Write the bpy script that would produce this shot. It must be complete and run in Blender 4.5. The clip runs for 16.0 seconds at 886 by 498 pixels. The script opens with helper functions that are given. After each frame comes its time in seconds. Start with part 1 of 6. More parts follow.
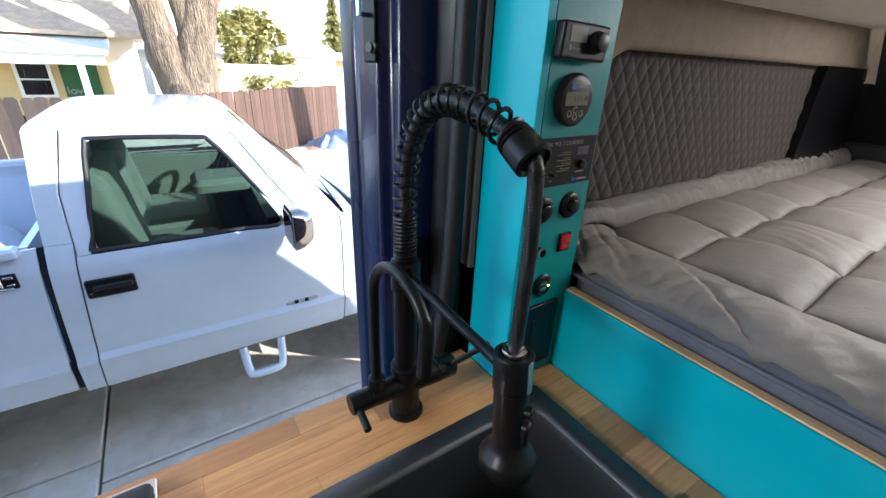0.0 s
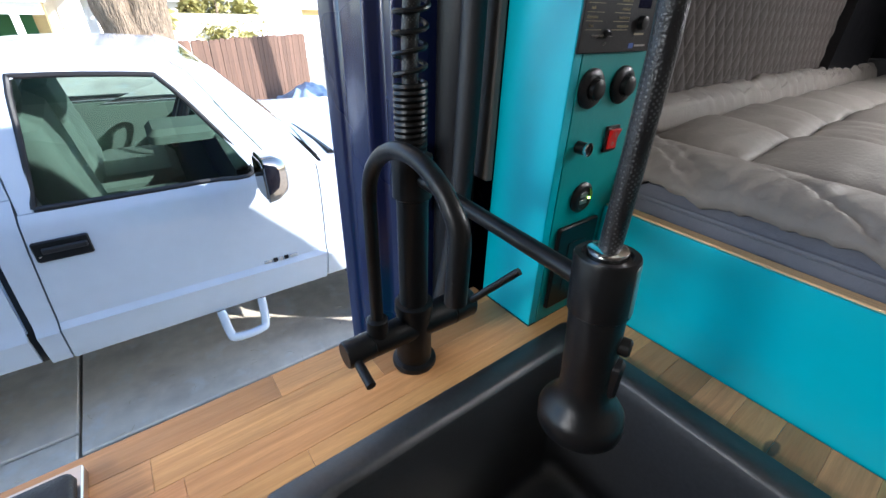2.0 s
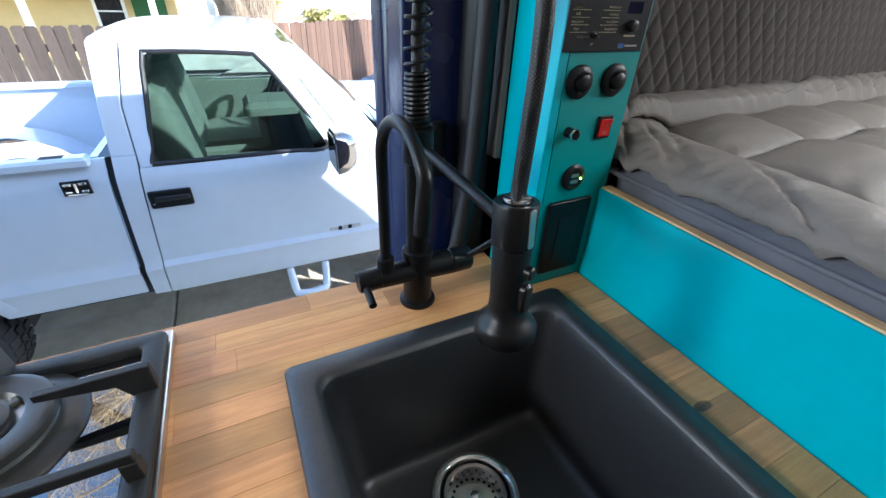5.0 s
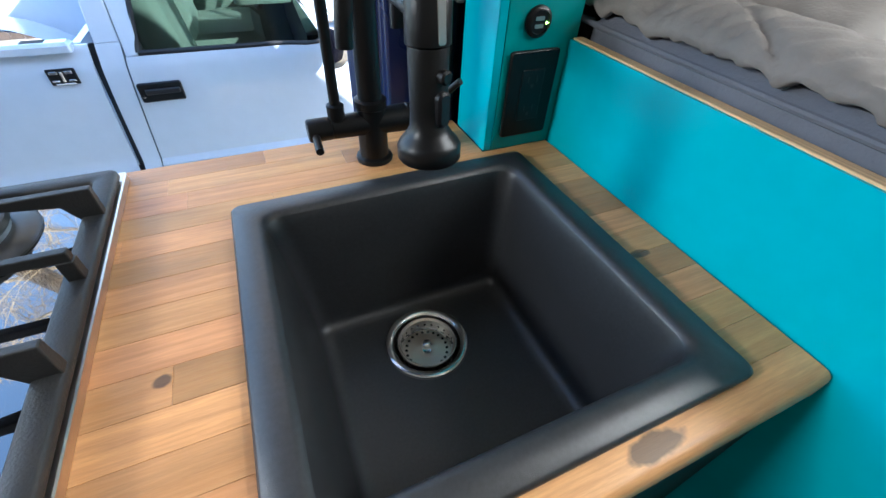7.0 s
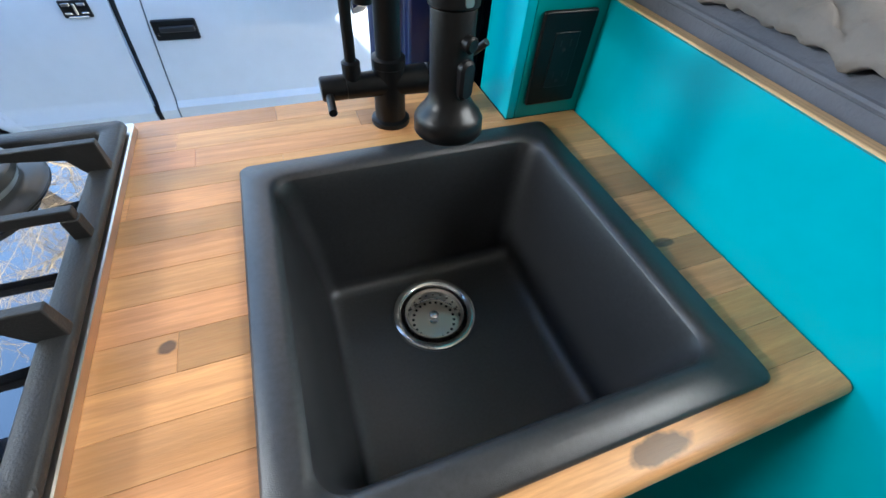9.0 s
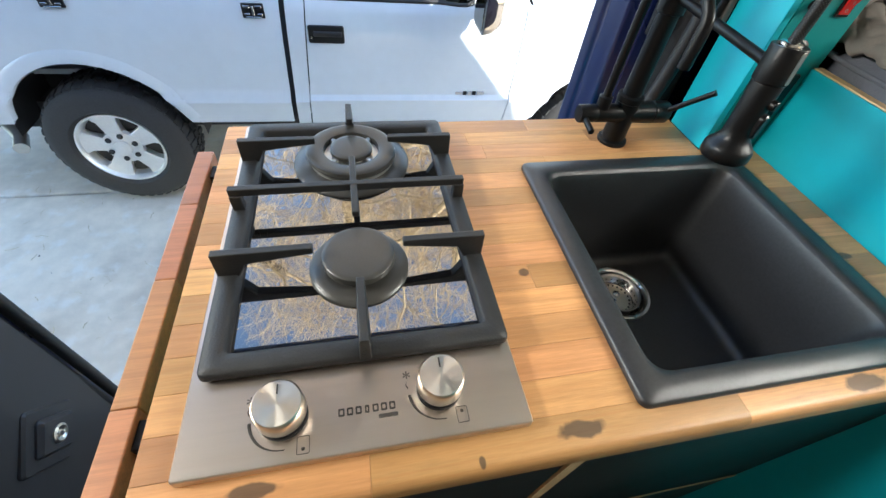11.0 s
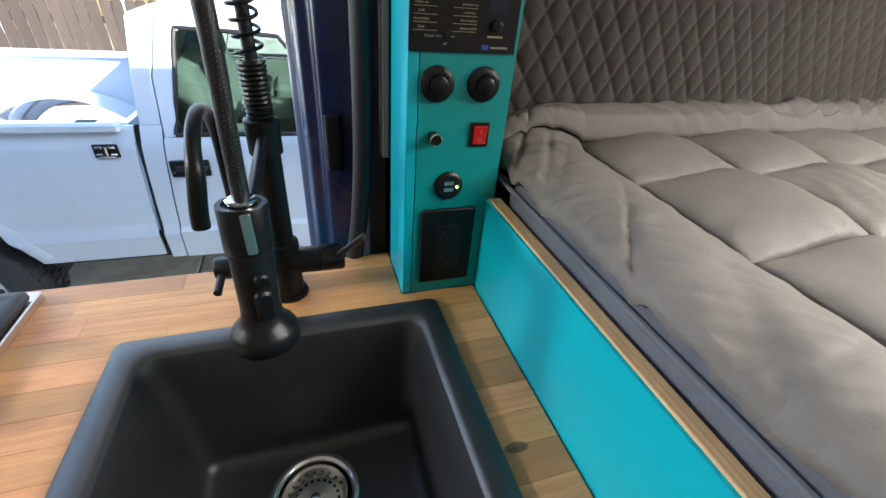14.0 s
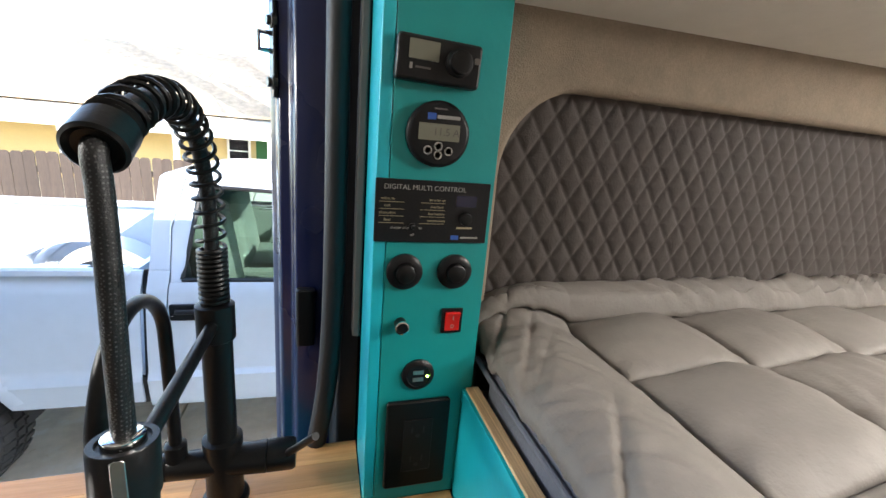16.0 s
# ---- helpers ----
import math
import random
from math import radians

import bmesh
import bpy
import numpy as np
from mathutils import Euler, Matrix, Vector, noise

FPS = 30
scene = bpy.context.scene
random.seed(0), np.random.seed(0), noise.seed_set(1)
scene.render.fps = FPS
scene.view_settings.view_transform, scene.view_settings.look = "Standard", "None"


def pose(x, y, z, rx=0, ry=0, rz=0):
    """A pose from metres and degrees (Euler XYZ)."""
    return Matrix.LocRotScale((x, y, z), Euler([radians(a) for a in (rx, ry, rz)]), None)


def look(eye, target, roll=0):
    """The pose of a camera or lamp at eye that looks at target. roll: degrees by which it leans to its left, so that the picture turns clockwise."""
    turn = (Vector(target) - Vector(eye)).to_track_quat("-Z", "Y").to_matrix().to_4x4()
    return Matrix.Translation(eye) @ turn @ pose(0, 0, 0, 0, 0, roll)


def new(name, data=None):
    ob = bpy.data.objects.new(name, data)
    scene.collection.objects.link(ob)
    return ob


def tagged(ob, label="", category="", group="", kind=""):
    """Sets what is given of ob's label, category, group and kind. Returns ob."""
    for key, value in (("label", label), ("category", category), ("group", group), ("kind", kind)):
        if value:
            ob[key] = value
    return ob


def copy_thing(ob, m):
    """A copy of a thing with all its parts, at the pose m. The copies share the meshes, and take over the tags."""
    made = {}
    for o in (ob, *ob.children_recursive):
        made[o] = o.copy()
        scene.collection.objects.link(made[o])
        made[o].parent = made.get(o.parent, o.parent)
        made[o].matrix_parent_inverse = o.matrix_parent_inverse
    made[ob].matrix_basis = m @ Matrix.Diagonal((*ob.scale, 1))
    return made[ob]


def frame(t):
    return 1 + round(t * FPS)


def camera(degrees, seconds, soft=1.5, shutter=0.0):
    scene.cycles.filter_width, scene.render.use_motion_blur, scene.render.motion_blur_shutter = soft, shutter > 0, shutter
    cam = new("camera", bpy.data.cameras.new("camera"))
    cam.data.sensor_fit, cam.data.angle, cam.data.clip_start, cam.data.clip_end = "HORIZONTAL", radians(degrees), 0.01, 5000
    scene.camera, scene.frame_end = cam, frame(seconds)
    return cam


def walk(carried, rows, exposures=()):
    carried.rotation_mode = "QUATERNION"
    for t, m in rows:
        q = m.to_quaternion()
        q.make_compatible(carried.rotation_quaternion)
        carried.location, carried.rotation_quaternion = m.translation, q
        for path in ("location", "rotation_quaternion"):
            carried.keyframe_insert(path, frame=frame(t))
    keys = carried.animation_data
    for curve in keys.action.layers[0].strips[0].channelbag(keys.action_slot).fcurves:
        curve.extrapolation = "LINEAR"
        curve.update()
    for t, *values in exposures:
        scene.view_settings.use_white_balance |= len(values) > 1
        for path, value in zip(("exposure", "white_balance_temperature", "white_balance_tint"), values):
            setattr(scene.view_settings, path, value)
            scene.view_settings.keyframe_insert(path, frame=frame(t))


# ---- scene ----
cam = camera(94.8, 16.0)
PATH = [
    (0, (0.375, 0.05, 1.344), (1.407, 1.547, 0.511), 2.4),
    (0.5, (0.375, 0.083, 1.305), (1.422, 1.541, 0.422), 2.0),
    (1, (0.386, 0.113, 1.269), (1.444, 1.53, 0.334), 1.5),
    (1.5, (0.398, 0.141, 1.244), (1.459, 1.527, 0.267), 1.5),
    (2, (0.401, 0.146, 1.234), (1.458, 1.515, 0.229), 1.7),
    (2.5, (0.393, 0.142, 1.241), (1.435, 1.514, 0.226), 2.1),
    (3, (0.399, 0.134, 1.235), (1.394, 1.543, 0.223), 1.9),
    (5.3, (0.417, 0.002, 1.254), (1.166, 1.512, 0.178), 2.2),
    (5.5, (0.423, -0.01, 1.247), (1.158, 1.491, 0.149), 2.1),
    (6, (0.439, -0.032, 1.226), (1.141, 1.415, 0.037), 2.2),
    (6.5, (0.453, -0.048, 1.202), (1.119, 1.34, -0.074), 2.5),
    (7, (0.462, -0.055, 1.185), (1.095, 1.265, -0.178), 3.0),
    (7.5, (0.478, -0.029, 1.17), (1.084, 1.225, -0.265), 3.7),
    (8, (0.484, 0.002, 1.161), (1.074, 1.203, -0.326), 4.5),
    (8.2, (0.483, 0.006, 1.16), (1.071, 1.195, -0.337), 4.8),
    (10.3, (0.308, -0.111, 1.253), (0.702, 1.126, -0.268), 6.2),
    (10.5, (0.255, -0.107, 1.255), (0.67, 1.15, -0.244), 7.5),
    (11, (0.158, -0.101, 1.262), (0.533, 1.181, -0.226), 7.5),
    (11.5, (0.097, -0.103, 1.264), (0.473, 1.2, -0.206), 7.2),
    (12, (0.062, -0.101, 1.261), (0.481, 1.224, -0.178), 6.9),
    (12.5, (0.057, -0.099, 1.258), (0.535, 1.239, -0.15), 6.4),
    (13, (0.163, -0.117, 1.266), (0.722, 1.26, -0.072), 5.6),
    (13.5, (0.44, -0.097, 1.251), (1.04, 1.382, 0.046), 4.3),
    (14, (0.631, -0.04, 1.265), (1.199, 1.532, 0.168), 5.0),
    (14.5, (0.681, 0.011, 1.263), (1.281, 1.683, 0.344), 5.3),
    (15, (0.689, 0.014, 1.271), (1.281, 1.767, 0.513), 5.2),
    (15.5, (0.689, 0.01, 1.292), (1.273, 1.823, 0.681), 5.2),
    (16, (0.687, 0.009, 1.3), (1.249, 1.864, 0.807), 4.9),
]
walk(cam, [(t, look(eye, target, roll)) for t, eye, target, roll in PATH], [(0, 2.0, 5850, 10), (3.2, 2.25, 5700, 9), (5.3, 2.3, 5600, 7), (8.2, 2.6, 5600, 5), (10.3, 2.6, 6150, 5), (12.7, 2.6, 6350, 7), (14.0, 2.5, 6150, 7), (16, 2.7, 6350, 9)])

# ---------- world, sun and exposure ----------
SUN_TO = Vector((1.0, -1.0, 0.78)).normalized()
world = bpy.data.worlds.new("world")
scene.world = world
world.use_nodes = True
wn = world.node_tree
sky = wn.nodes.new("ShaderNodeTexSky")
sky.sky_type, sky.sun_disc = "NISHITA", False
sky.sun_elevation = math.asin(SUN_TO.z)
sky.sun_rotation = math.atan2(SUN_TO.x, SUN_TO.y)
sky.air_density, sky.dust_density = 1.0, 0.6
bg = wn.nodes["Background"]
bg.inputs[1].default_value = 0.15
wn.links.new(sky.outputs[0], bg.inputs[0])
sun = new("sun", bpy.data.lights.new("sun", "SUN"))
sun.data.energy, sun.data.angle, sun.data.color = 3.2, radians(0.5), (1.0, 0.93, 0.83)
sun.matrix_world = look(SUN_TO * 50, (0, 0, 0))


# An added area lamp that brightens the closed van inside.
def fill_light(name, place, target, sx, sy, power, color=(0.95, 0.98, 1.0)):
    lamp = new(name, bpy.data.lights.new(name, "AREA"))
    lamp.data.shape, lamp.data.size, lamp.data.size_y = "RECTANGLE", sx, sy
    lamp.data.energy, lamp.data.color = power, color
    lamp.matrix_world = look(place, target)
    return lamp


# Fill lamp added above the bed; the roof has no vent here.
fill_light("fill_bed_overhead", (1.62, -0.36, 1.93), (1.20, -0.18, 1.0), 0.30, 0.30, 4.2, (1.0, 0.95, 0.88))
# Fill lamp added under the closed rear slope, raking across the bed.
fill_light("fill_bed_rear", (1.80, -0.05, 1.63), (1.05, -0.04, 0.95), 0.26, 0.30, 6.0, (1.0, 0.95, 0.88))
# Fill lamp added in the windowless cab to light the bed board.
fill_light("fill_cab_side", (-1.45, 0.40, 1.90), (0.75, 0.10, 0.9), 0.60, 0.30, 10.5, (1.0, 0.95, 0.88))


# ---------- materials ----------
def mat(name, color, rough=0.5, metal=0.0, var=0.12, scale=6.0, bump=0.0, bscale=80.0, coat=0.0, rnd=0.0, stretch=(1, 1, 1), spec=0.5, hue=0.0):
    """A surface with two scales of tone and a fine relief."""
    m = bpy.data.materials.new(name)
    m.use_nodes = True
    nt = m.node_tree
    p = nt.nodes["Principled BSDF"]
    p.inputs["Roughness"].default_value, p.inputs["Metallic"].default_value = rough, metal
    p.inputs["Coat Weight"].default_value, p.inputs["Specular IOR Level"].default_value = coat, spec
    p.inputs["Coat Roughness"].default_value = 0.08
    tc = nt.nodes.new("ShaderNodeTexCoord")
    mp = nt.nodes.new("ShaderNodeMapping")
    mp.inputs["Scale"].default_value = stretch
    nt.links.new(tc.outputs["Object"], mp.inputs[0])
    n1, n2 = nt.nodes.new("ShaderNodeTexNoise"), nt.nodes.new("ShaderNodeTexNoise")
    n1.inputs["Scale"].default_value, n2.inputs["Scale"].default_value = scale, scale * 9
    n1.inputs["Detail"].default_value, n2.inputs["Detail"].default_value = 4, 3
    add = nt.nodes.new("ShaderNodeMath")
    add.operation = "MULTIPLY_ADD"
    add.inputs[1].default_value = 0.6
    sc = nt.nodes.new("ShaderNodeMath")
    sc.operation = "MULTIPLY"
    sc.inputs[1].default_value = 0.4
    for n in (n1, n2):
        nt.links.new(mp.outputs[0], n.inputs["Vector"])
    nt.links.new(n1.outputs[0], add.inputs[0])
    nt.links.new(n2.outputs[0], sc.inputs[0])
    nt.links.new(sc.outputs[0], add.inputs[2])
    ramp = nt.nodes.new("ShaderNodeValToRGB")
    lo, hi = [min(1, c * (1 - var)) for c in color], [min(1, c * (1 + var)) for c in color]
    ramp.color_ramp.elements[0].color, ramp.color_ramp.elements[1].color = (*lo, 1), (*hi, 1)
    ramp.color_ramp.elements[0].position, ramp.color_ramp.elements[1].position = 0.3, 0.7
    nt.links.new(add.outputs[0], ramp.inputs[0])
    out = ramp.outputs[0]
    if rnd:
        oi = nt.nodes.new("ShaderNodeObjectInfo")
        mr = nt.nodes.new("ShaderNodeMapRange")
        mr.inputs[3].default_value, mr.inputs[4].default_value = 1 - rnd, 1 + rnd
        hs = nt.nodes.new("ShaderNodeHueSaturation")
        nt.links.new(oi.outputs["Random"], mr.inputs[0])
        nt.links.new(mr.outputs[0], hs.inputs["Value"])
        if hue:
            k1, k2, hr = nt.nodes.new("ShaderNodeMath"), nt.nodes.new("ShaderNodeMath"), nt.nodes.new("ShaderNodeMapRange")
            k1.operation, k2.operation = "MULTIPLY", "FRACT"
            k1.inputs[1].default_value = 7.31
            hr.inputs[3].default_value, hr.inputs[4].default_value = 0.5 - hue, 0.5 + hue
            nt.links.new(oi.outputs["Random"], k1.inputs[0])
            nt.links.new(k1.outputs[0], k2.inputs[0])
            nt.links.new(k2.outputs[0], hr.inputs[0])
            nt.links.new(hr.outputs[0], hs.inputs["Hue"])
        nt.links.new(out, hs.inputs["Color"])
        out = hs.outputs[0]
    nt.links.new(out, p.inputs["Base Color"])
    rr = nt.nodes.new("ShaderNodeMapRange")
    rr.inputs[3].default_value, rr.inputs[4].default_value = rough * 0.85, min(1, rough * 1.15)
    nt.links.new(n1.outputs[0], rr.inputs[0])
    nt.links.new(rr.outputs[0], p.inputs["Roughness"])
    if bump:
        n3, b = nt.nodes.new("ShaderNodeTexNoise"), nt.nodes.new("ShaderNodeBump")
        n3.inputs["Scale"].default_value = bscale
        b.inputs["Strength"].default_value, b.inputs["Distance"].default_value = bump, 0.002
        nt.links.new(mp.outputs[0], n3.inputs["Vector"])
        nt.links.new(n3.outputs[0], b.inputs["Height"])
        nt.links.new(b.outputs[0], p.inputs["Normal"])
    return m


def glass_mat(name, tint, rough=0.0):
    m = bpy.data.materials.new(name)
    m.use_nodes = True
    p = m.node_tree.nodes["Principled BSDF"]
    p.inputs["Base Color"].default_value = (*tint, 1)
    p.inputs["Transmission Weight"].default_value, p.inputs["Roughness"].default_value = 1.0, rough
    p.inputs["IOR"].default_value = 1.45
    return m


def glow_mat(name, color, power):
    m = bpy.data.materials.new(name)
    m.use_nodes = True
    p = m.node_tree.nodes["Principled BSDF"]
    p.inputs["Base Color"].default_value = (*color, 1)
    p.inputs["Emission Color"].default_value, p.inputs["Emission Strength"].default_value = (*color, 1), power
    return m


BLACK = mat("matt_black_metal", (0.005, 0.005, 0.0055), 0.36, 0.0, 0.2, 20, 0.08, 300, spec=0.26)
HOSE = mat("braided_hose", (0.009, 0.009, 0.010), 0.35, 0.2, 0.6, 120, 0.3, 900)


def braid_dots(m):
    """Fine pale dots of a woven braid."""
    nt = m.node_tree
    p = nt.nodes["Principled BSDF"]
    src = p.inputs["Base Color"].links[0].from_socket
    tc, mp, v, r, mix = (nt.nodes.new(k) for k in ("ShaderNodeTexCoord", "ShaderNodeMapping", "ShaderNodeTexVoronoi", "ShaderNodeMapRange", "ShaderNodeMix"))
    mp.inputs["Rotation"].default_value = (0.6, 0.6, 0.78)
    v.inputs["Scale"].default_value, v.inputs["Randomness"].default_value = 520, 0.10
    r.inputs[1].default_value, r.inputs[2].default_value, r.inputs[3].default_value, r.inputs[4].default_value = 0.22, 0.36, 1.0, 0.0
    mix.data_type = "RGBA"
    mix.inputs["B"].default_value = (0.065, 0.065, 0.068, 1)
    nt.links.new(tc.outputs["Object"], mp.inputs[0])
    nt.links.new(mp.outputs[0], v.inputs["Vector"])
    nt.links.new(v.outputs["Distance"], r.inputs[0])
    nt.links.new(r.outputs[0], mix.inputs["Factor"])
    nt.links.new(src, mix.inputs["A"])
    nt.links.new(mix.outputs["Result"], p.inputs["Base Color"])


braid_dots(HOSE)
RUBBER = mat("black_rubber", (0.008, 0.008, 0.010), 0.55, 0, 0.2, 30, 0.15, 200)
PLASTIC = mat("black_plastic", (0.006, 0.006, 0.0075), 0.36, 0, 0.15, 30, 0.1, 400, spec=0.3)
SINKM = mat("black_granite_composite", (0.021, 0.0215, 0.0235), 0.38, 0, 0.45, 260, 0.16, 1300, spec=0.7)
CHROME = mat("chrome", (0.75, 0.75, 0.74), 0.12, 1.0, 0.05, 10)
STEEL = mat("brushed_steel", (0.66, 0.575, 0.505), 0.32, 1.0, 0.03, 5, 0.02, 60, stretch=(1, 45, 1))
SPUN = mat("spun_steel", (0.80, 0.74, 0.66), 0.30, 1.0, 0.03, 20)
tg = SPUN.node_tree.nodes.new("ShaderNodeTangent")
tg.direction_type, tg.axis = "RADIAL", "Z"
SPUN.node_tree.nodes["Principled BSDF"].inputs["Anisotropic"].default_value = 0.85
SPUN.node_tree.links.new(tg.outputs[0], SPUN.node_tree.nodes["Principled BSDF"].inputs["Tangent"])
HOBINK = mat("dark_etched_print", (0.035, 0.028, 0.022), 0.6)
MIRROR = mat("mirror_glass", (0.30, 0.27, 0.24), 0.04, 1.0, 0.03, 10)
IRON = mat("cast_iron_enamel", (0.016, 0.016, 0.0165), 0.52, 0, 0.2, 40, 0.25, 500)
BURNER = mat("burner_black", (0.045, 0.043, 0.039), 0.34, 0.0, 0.15, 50, 0.04, 700)
ALU = mat("cast_aluminium", (0.5, 0.5, 0.48), 0.35, 1.0, 0.1, 20)
COOKGLASS = mat("black_glass", (0.004, 0.004, 0.005), 0.0, 0, 0.1, 3, coat=1.0, spec=1.0)
COOKGLASS.node_tree.nodes["Principled BSDF"].inputs["IOR"].default_value = 1.9
TEAL = mat("teal_paint", (0.012, 0.41, 0.50), 0.38, 0, 0.06, 5, 0.12, 120)
# Shaded copy of the teal paint, with the shade put into its colour.
TEAL_SHADED = mat("teal_paint_shaded", (0.006, 0.27, 0.27), 0.42, 0, 0.06, 5, 0.12, 120)
PLY = mat("plywood_edge", (0.55, 0.37, 0.20), 0.6, 0, 0.35, 8, 0.2, 60, stretch=(60, 0.5, 1))
NAVY = mat("navy_car_paint", (0.0055, 0.011, 0.054), 0.28, 0.0, 0.1, 3, coat=0.32, spec=0.40)
LINER = mat("woven_beige_liner", (0.23, 0.18, 0.13), 0.9, 0, 0.18, 30, 0.5, 600)
QUILT = mat("taupe_quilted_fabric", (0.057, 0.046, 0.041), 0.85, 0, 0.12, 25, 0.4, 500)
COMF = mat("grey_satin_comforter", (0.185, 0.165, 0.149), 0.62, 0, 0.10, 7, 0.35, 220, spec=0.22)
MATTR = mat("slate_grey_sheet", (0.12, 0.125, 0.15), 0.8, 0, 0.1, 10, 0.3, 300)
WHITE = mat("pale_headliner", (0.70, 0.66, 0.59), 0.8, 0, 0.06, 4, 0.2, 300)
TRIMP = mat("charcoal_trim_plastic", (0.028, 0.029, 0.033), 0.45, 0, 0.15, 20, 0.25, 500)
FARW = mat("brown_wall_panel", (0.20, 0.165, 0.13), 0.6, 0, 0.12, 4, 0.2, 200)
DARK = mat("dark_interior", (0.02, 0.02, 0.022), 0.7, 0, 0.2, 6)
DRAWER = mat("matt_black_paint", (0.008, 0.010, 0.011), 0.5, 0, 0.2, 6, 0.1, 100)
FLOORM = mat("van_floor_vinyl", (0.08, 0.075, 0.07), 0.5, 0, 0.2, 8, 0.1, 80)
PAINT = mat("white_truck_paint", (0.56, 0.615, 0.69), 0.22, 0, 0.04, 2, coat=0.8)
TGLASS = glass_mat("tinted_glass", (0.29, 0.41, 0.38))
TYRE = mat("tyre_rubber", (0.022, 0.022, 0.024), 0.75, 0, 0.3, 12, 0.4, 90)
RIM = mat("alloy_wheel", (0.72, 0.72, 0.72), 0.3, 0.7, 0.08, 8)
SEATM = mat("green_grey_velour", (0.060, 0.092, 0.074), 0.9, 0, 0.15, 8, 0.3, 120)
CONC = mat("driveway_concrete", (0.66, 0.585, 0.485), 0.85, 0, 0.18, 1.4, 0.5, 60)


def stained(m, color, scale, lo, hi, amount):
    """Mixes large patches of another colour into a surface."""
    nt = m.node_tree
    p = nt.nodes["Principled BSDF"]
    src = p.inputs["Base Color"].links[0].from_socket
    tc, n, r, mix = (nt.nodes.new(k) for k in ("ShaderNodeTexCoord", "ShaderNodeTexNoise", "ShaderNodeMapRange", "ShaderNodeMix"))
    n.inputs["Scale"].default_value, n.inputs["Detail"].default_value = scale, 5
    r.inputs[1].default_value, r.inputs[2].default_value, r.inputs[4].default_value = lo, hi, amount
    mix.data_type = "RGBA"
    mix.inputs["B"].default_value = (*color, 1)
    nt.links.new(tc.outputs["Object"], n.inputs["Vector"])
    nt.links.new(n.outputs[0], r.inputs[0])
    nt.links.new(r.outputs[0], mix.inputs["Factor"])
    nt.links.new(src, mix.inputs["A"])
    nt.links.new(mix.outputs["Result"], p.inputs["Base Color"])


stained(CONC, (0.34, 0.29, 0.235), 2.6, 0.52, 0.70, 0.5)
stained(CONC, (0.72, 0.71, 0.68), 9.0, 0.55, 0.68, 0.5)
SOIL = mat("dry_lawn", (0.34, 0.30, 0.22), 0.95, 0, 0.3, 2, 0.6, 30)
PICKET = mat("weathered_cedar", (0.105, 0.060, 0.042), 0.85, 0, 0.35, 3, 0.4, 40, rnd=0.25, stretch=(6, 6, 0.6))
# Darkened copy of the cedar for the fence stretch that lies in shade.
PICKET_SHADED = mat("cedar_shaded", (0.050, 0.036, 0.029), 0.9, 0, 0.35, 3, 0.4, 40, rnd=0.25, stretch=(6, 6, 0.6))
SIDING = mat("yellow_siding", (0.62, 0.47, 0.22), 0.7, 0, 0.06, 2)
TRIMW = mat("white_trim", (0.8, 0.79, 0.76), 0.6, 0, 0.05, 3)
ROOFM = mat("asphalt_shingle", (0.52, 0.40, 0.28), 0.9, 0, 0.3, 5, 0.5, 30)
BARK = mat("furrowed_bark", (0.22, 0.165, 0.115), 0.95, 0, 0.75, 3.0, 1.0, 9, stretch=(3, 3, 0.5))
BARK.node_tree.nodes["Bump"].inputs["Distance"].default_value = 0.12
TWIG = mat("pale_twigs", (0.60, 0.45, 0.27), 0.9, 0, 0.35, 5)
NEEDLE = mat("conifer_needles", (0.36, 0.33, 0.12), 0.85, 0, 0.35, 3)
GREEN = mat("green_sign", (0.02, 0.10, 0.03), 0.7)
REDROOF = mat("red_gable", (0.40, 0.09, 0.06), 0.7)
REDSW = mat("red_switch", (0.55, 0.012, 0.01), 0.3)
LCD = mat("lcd_grey", (0.17, 0.17, 0.13), 0.3)
INK = mat("white_print", (0.28, 0.27, 0.25), 0.6)
YELLOWINK = mat("pale_gold_print", (0.30, 0.26, 0.16), 0.6)
GREYINK = mat("etched_grey", (0.10, 0.09, 0.085), 0.5)
BLUEINK = mat("blue_print", (0.02, 0.08, 0.35), 0.5)
LED = glow_mat("green_led", (0.4, 1.0, 0.1), 4.0)


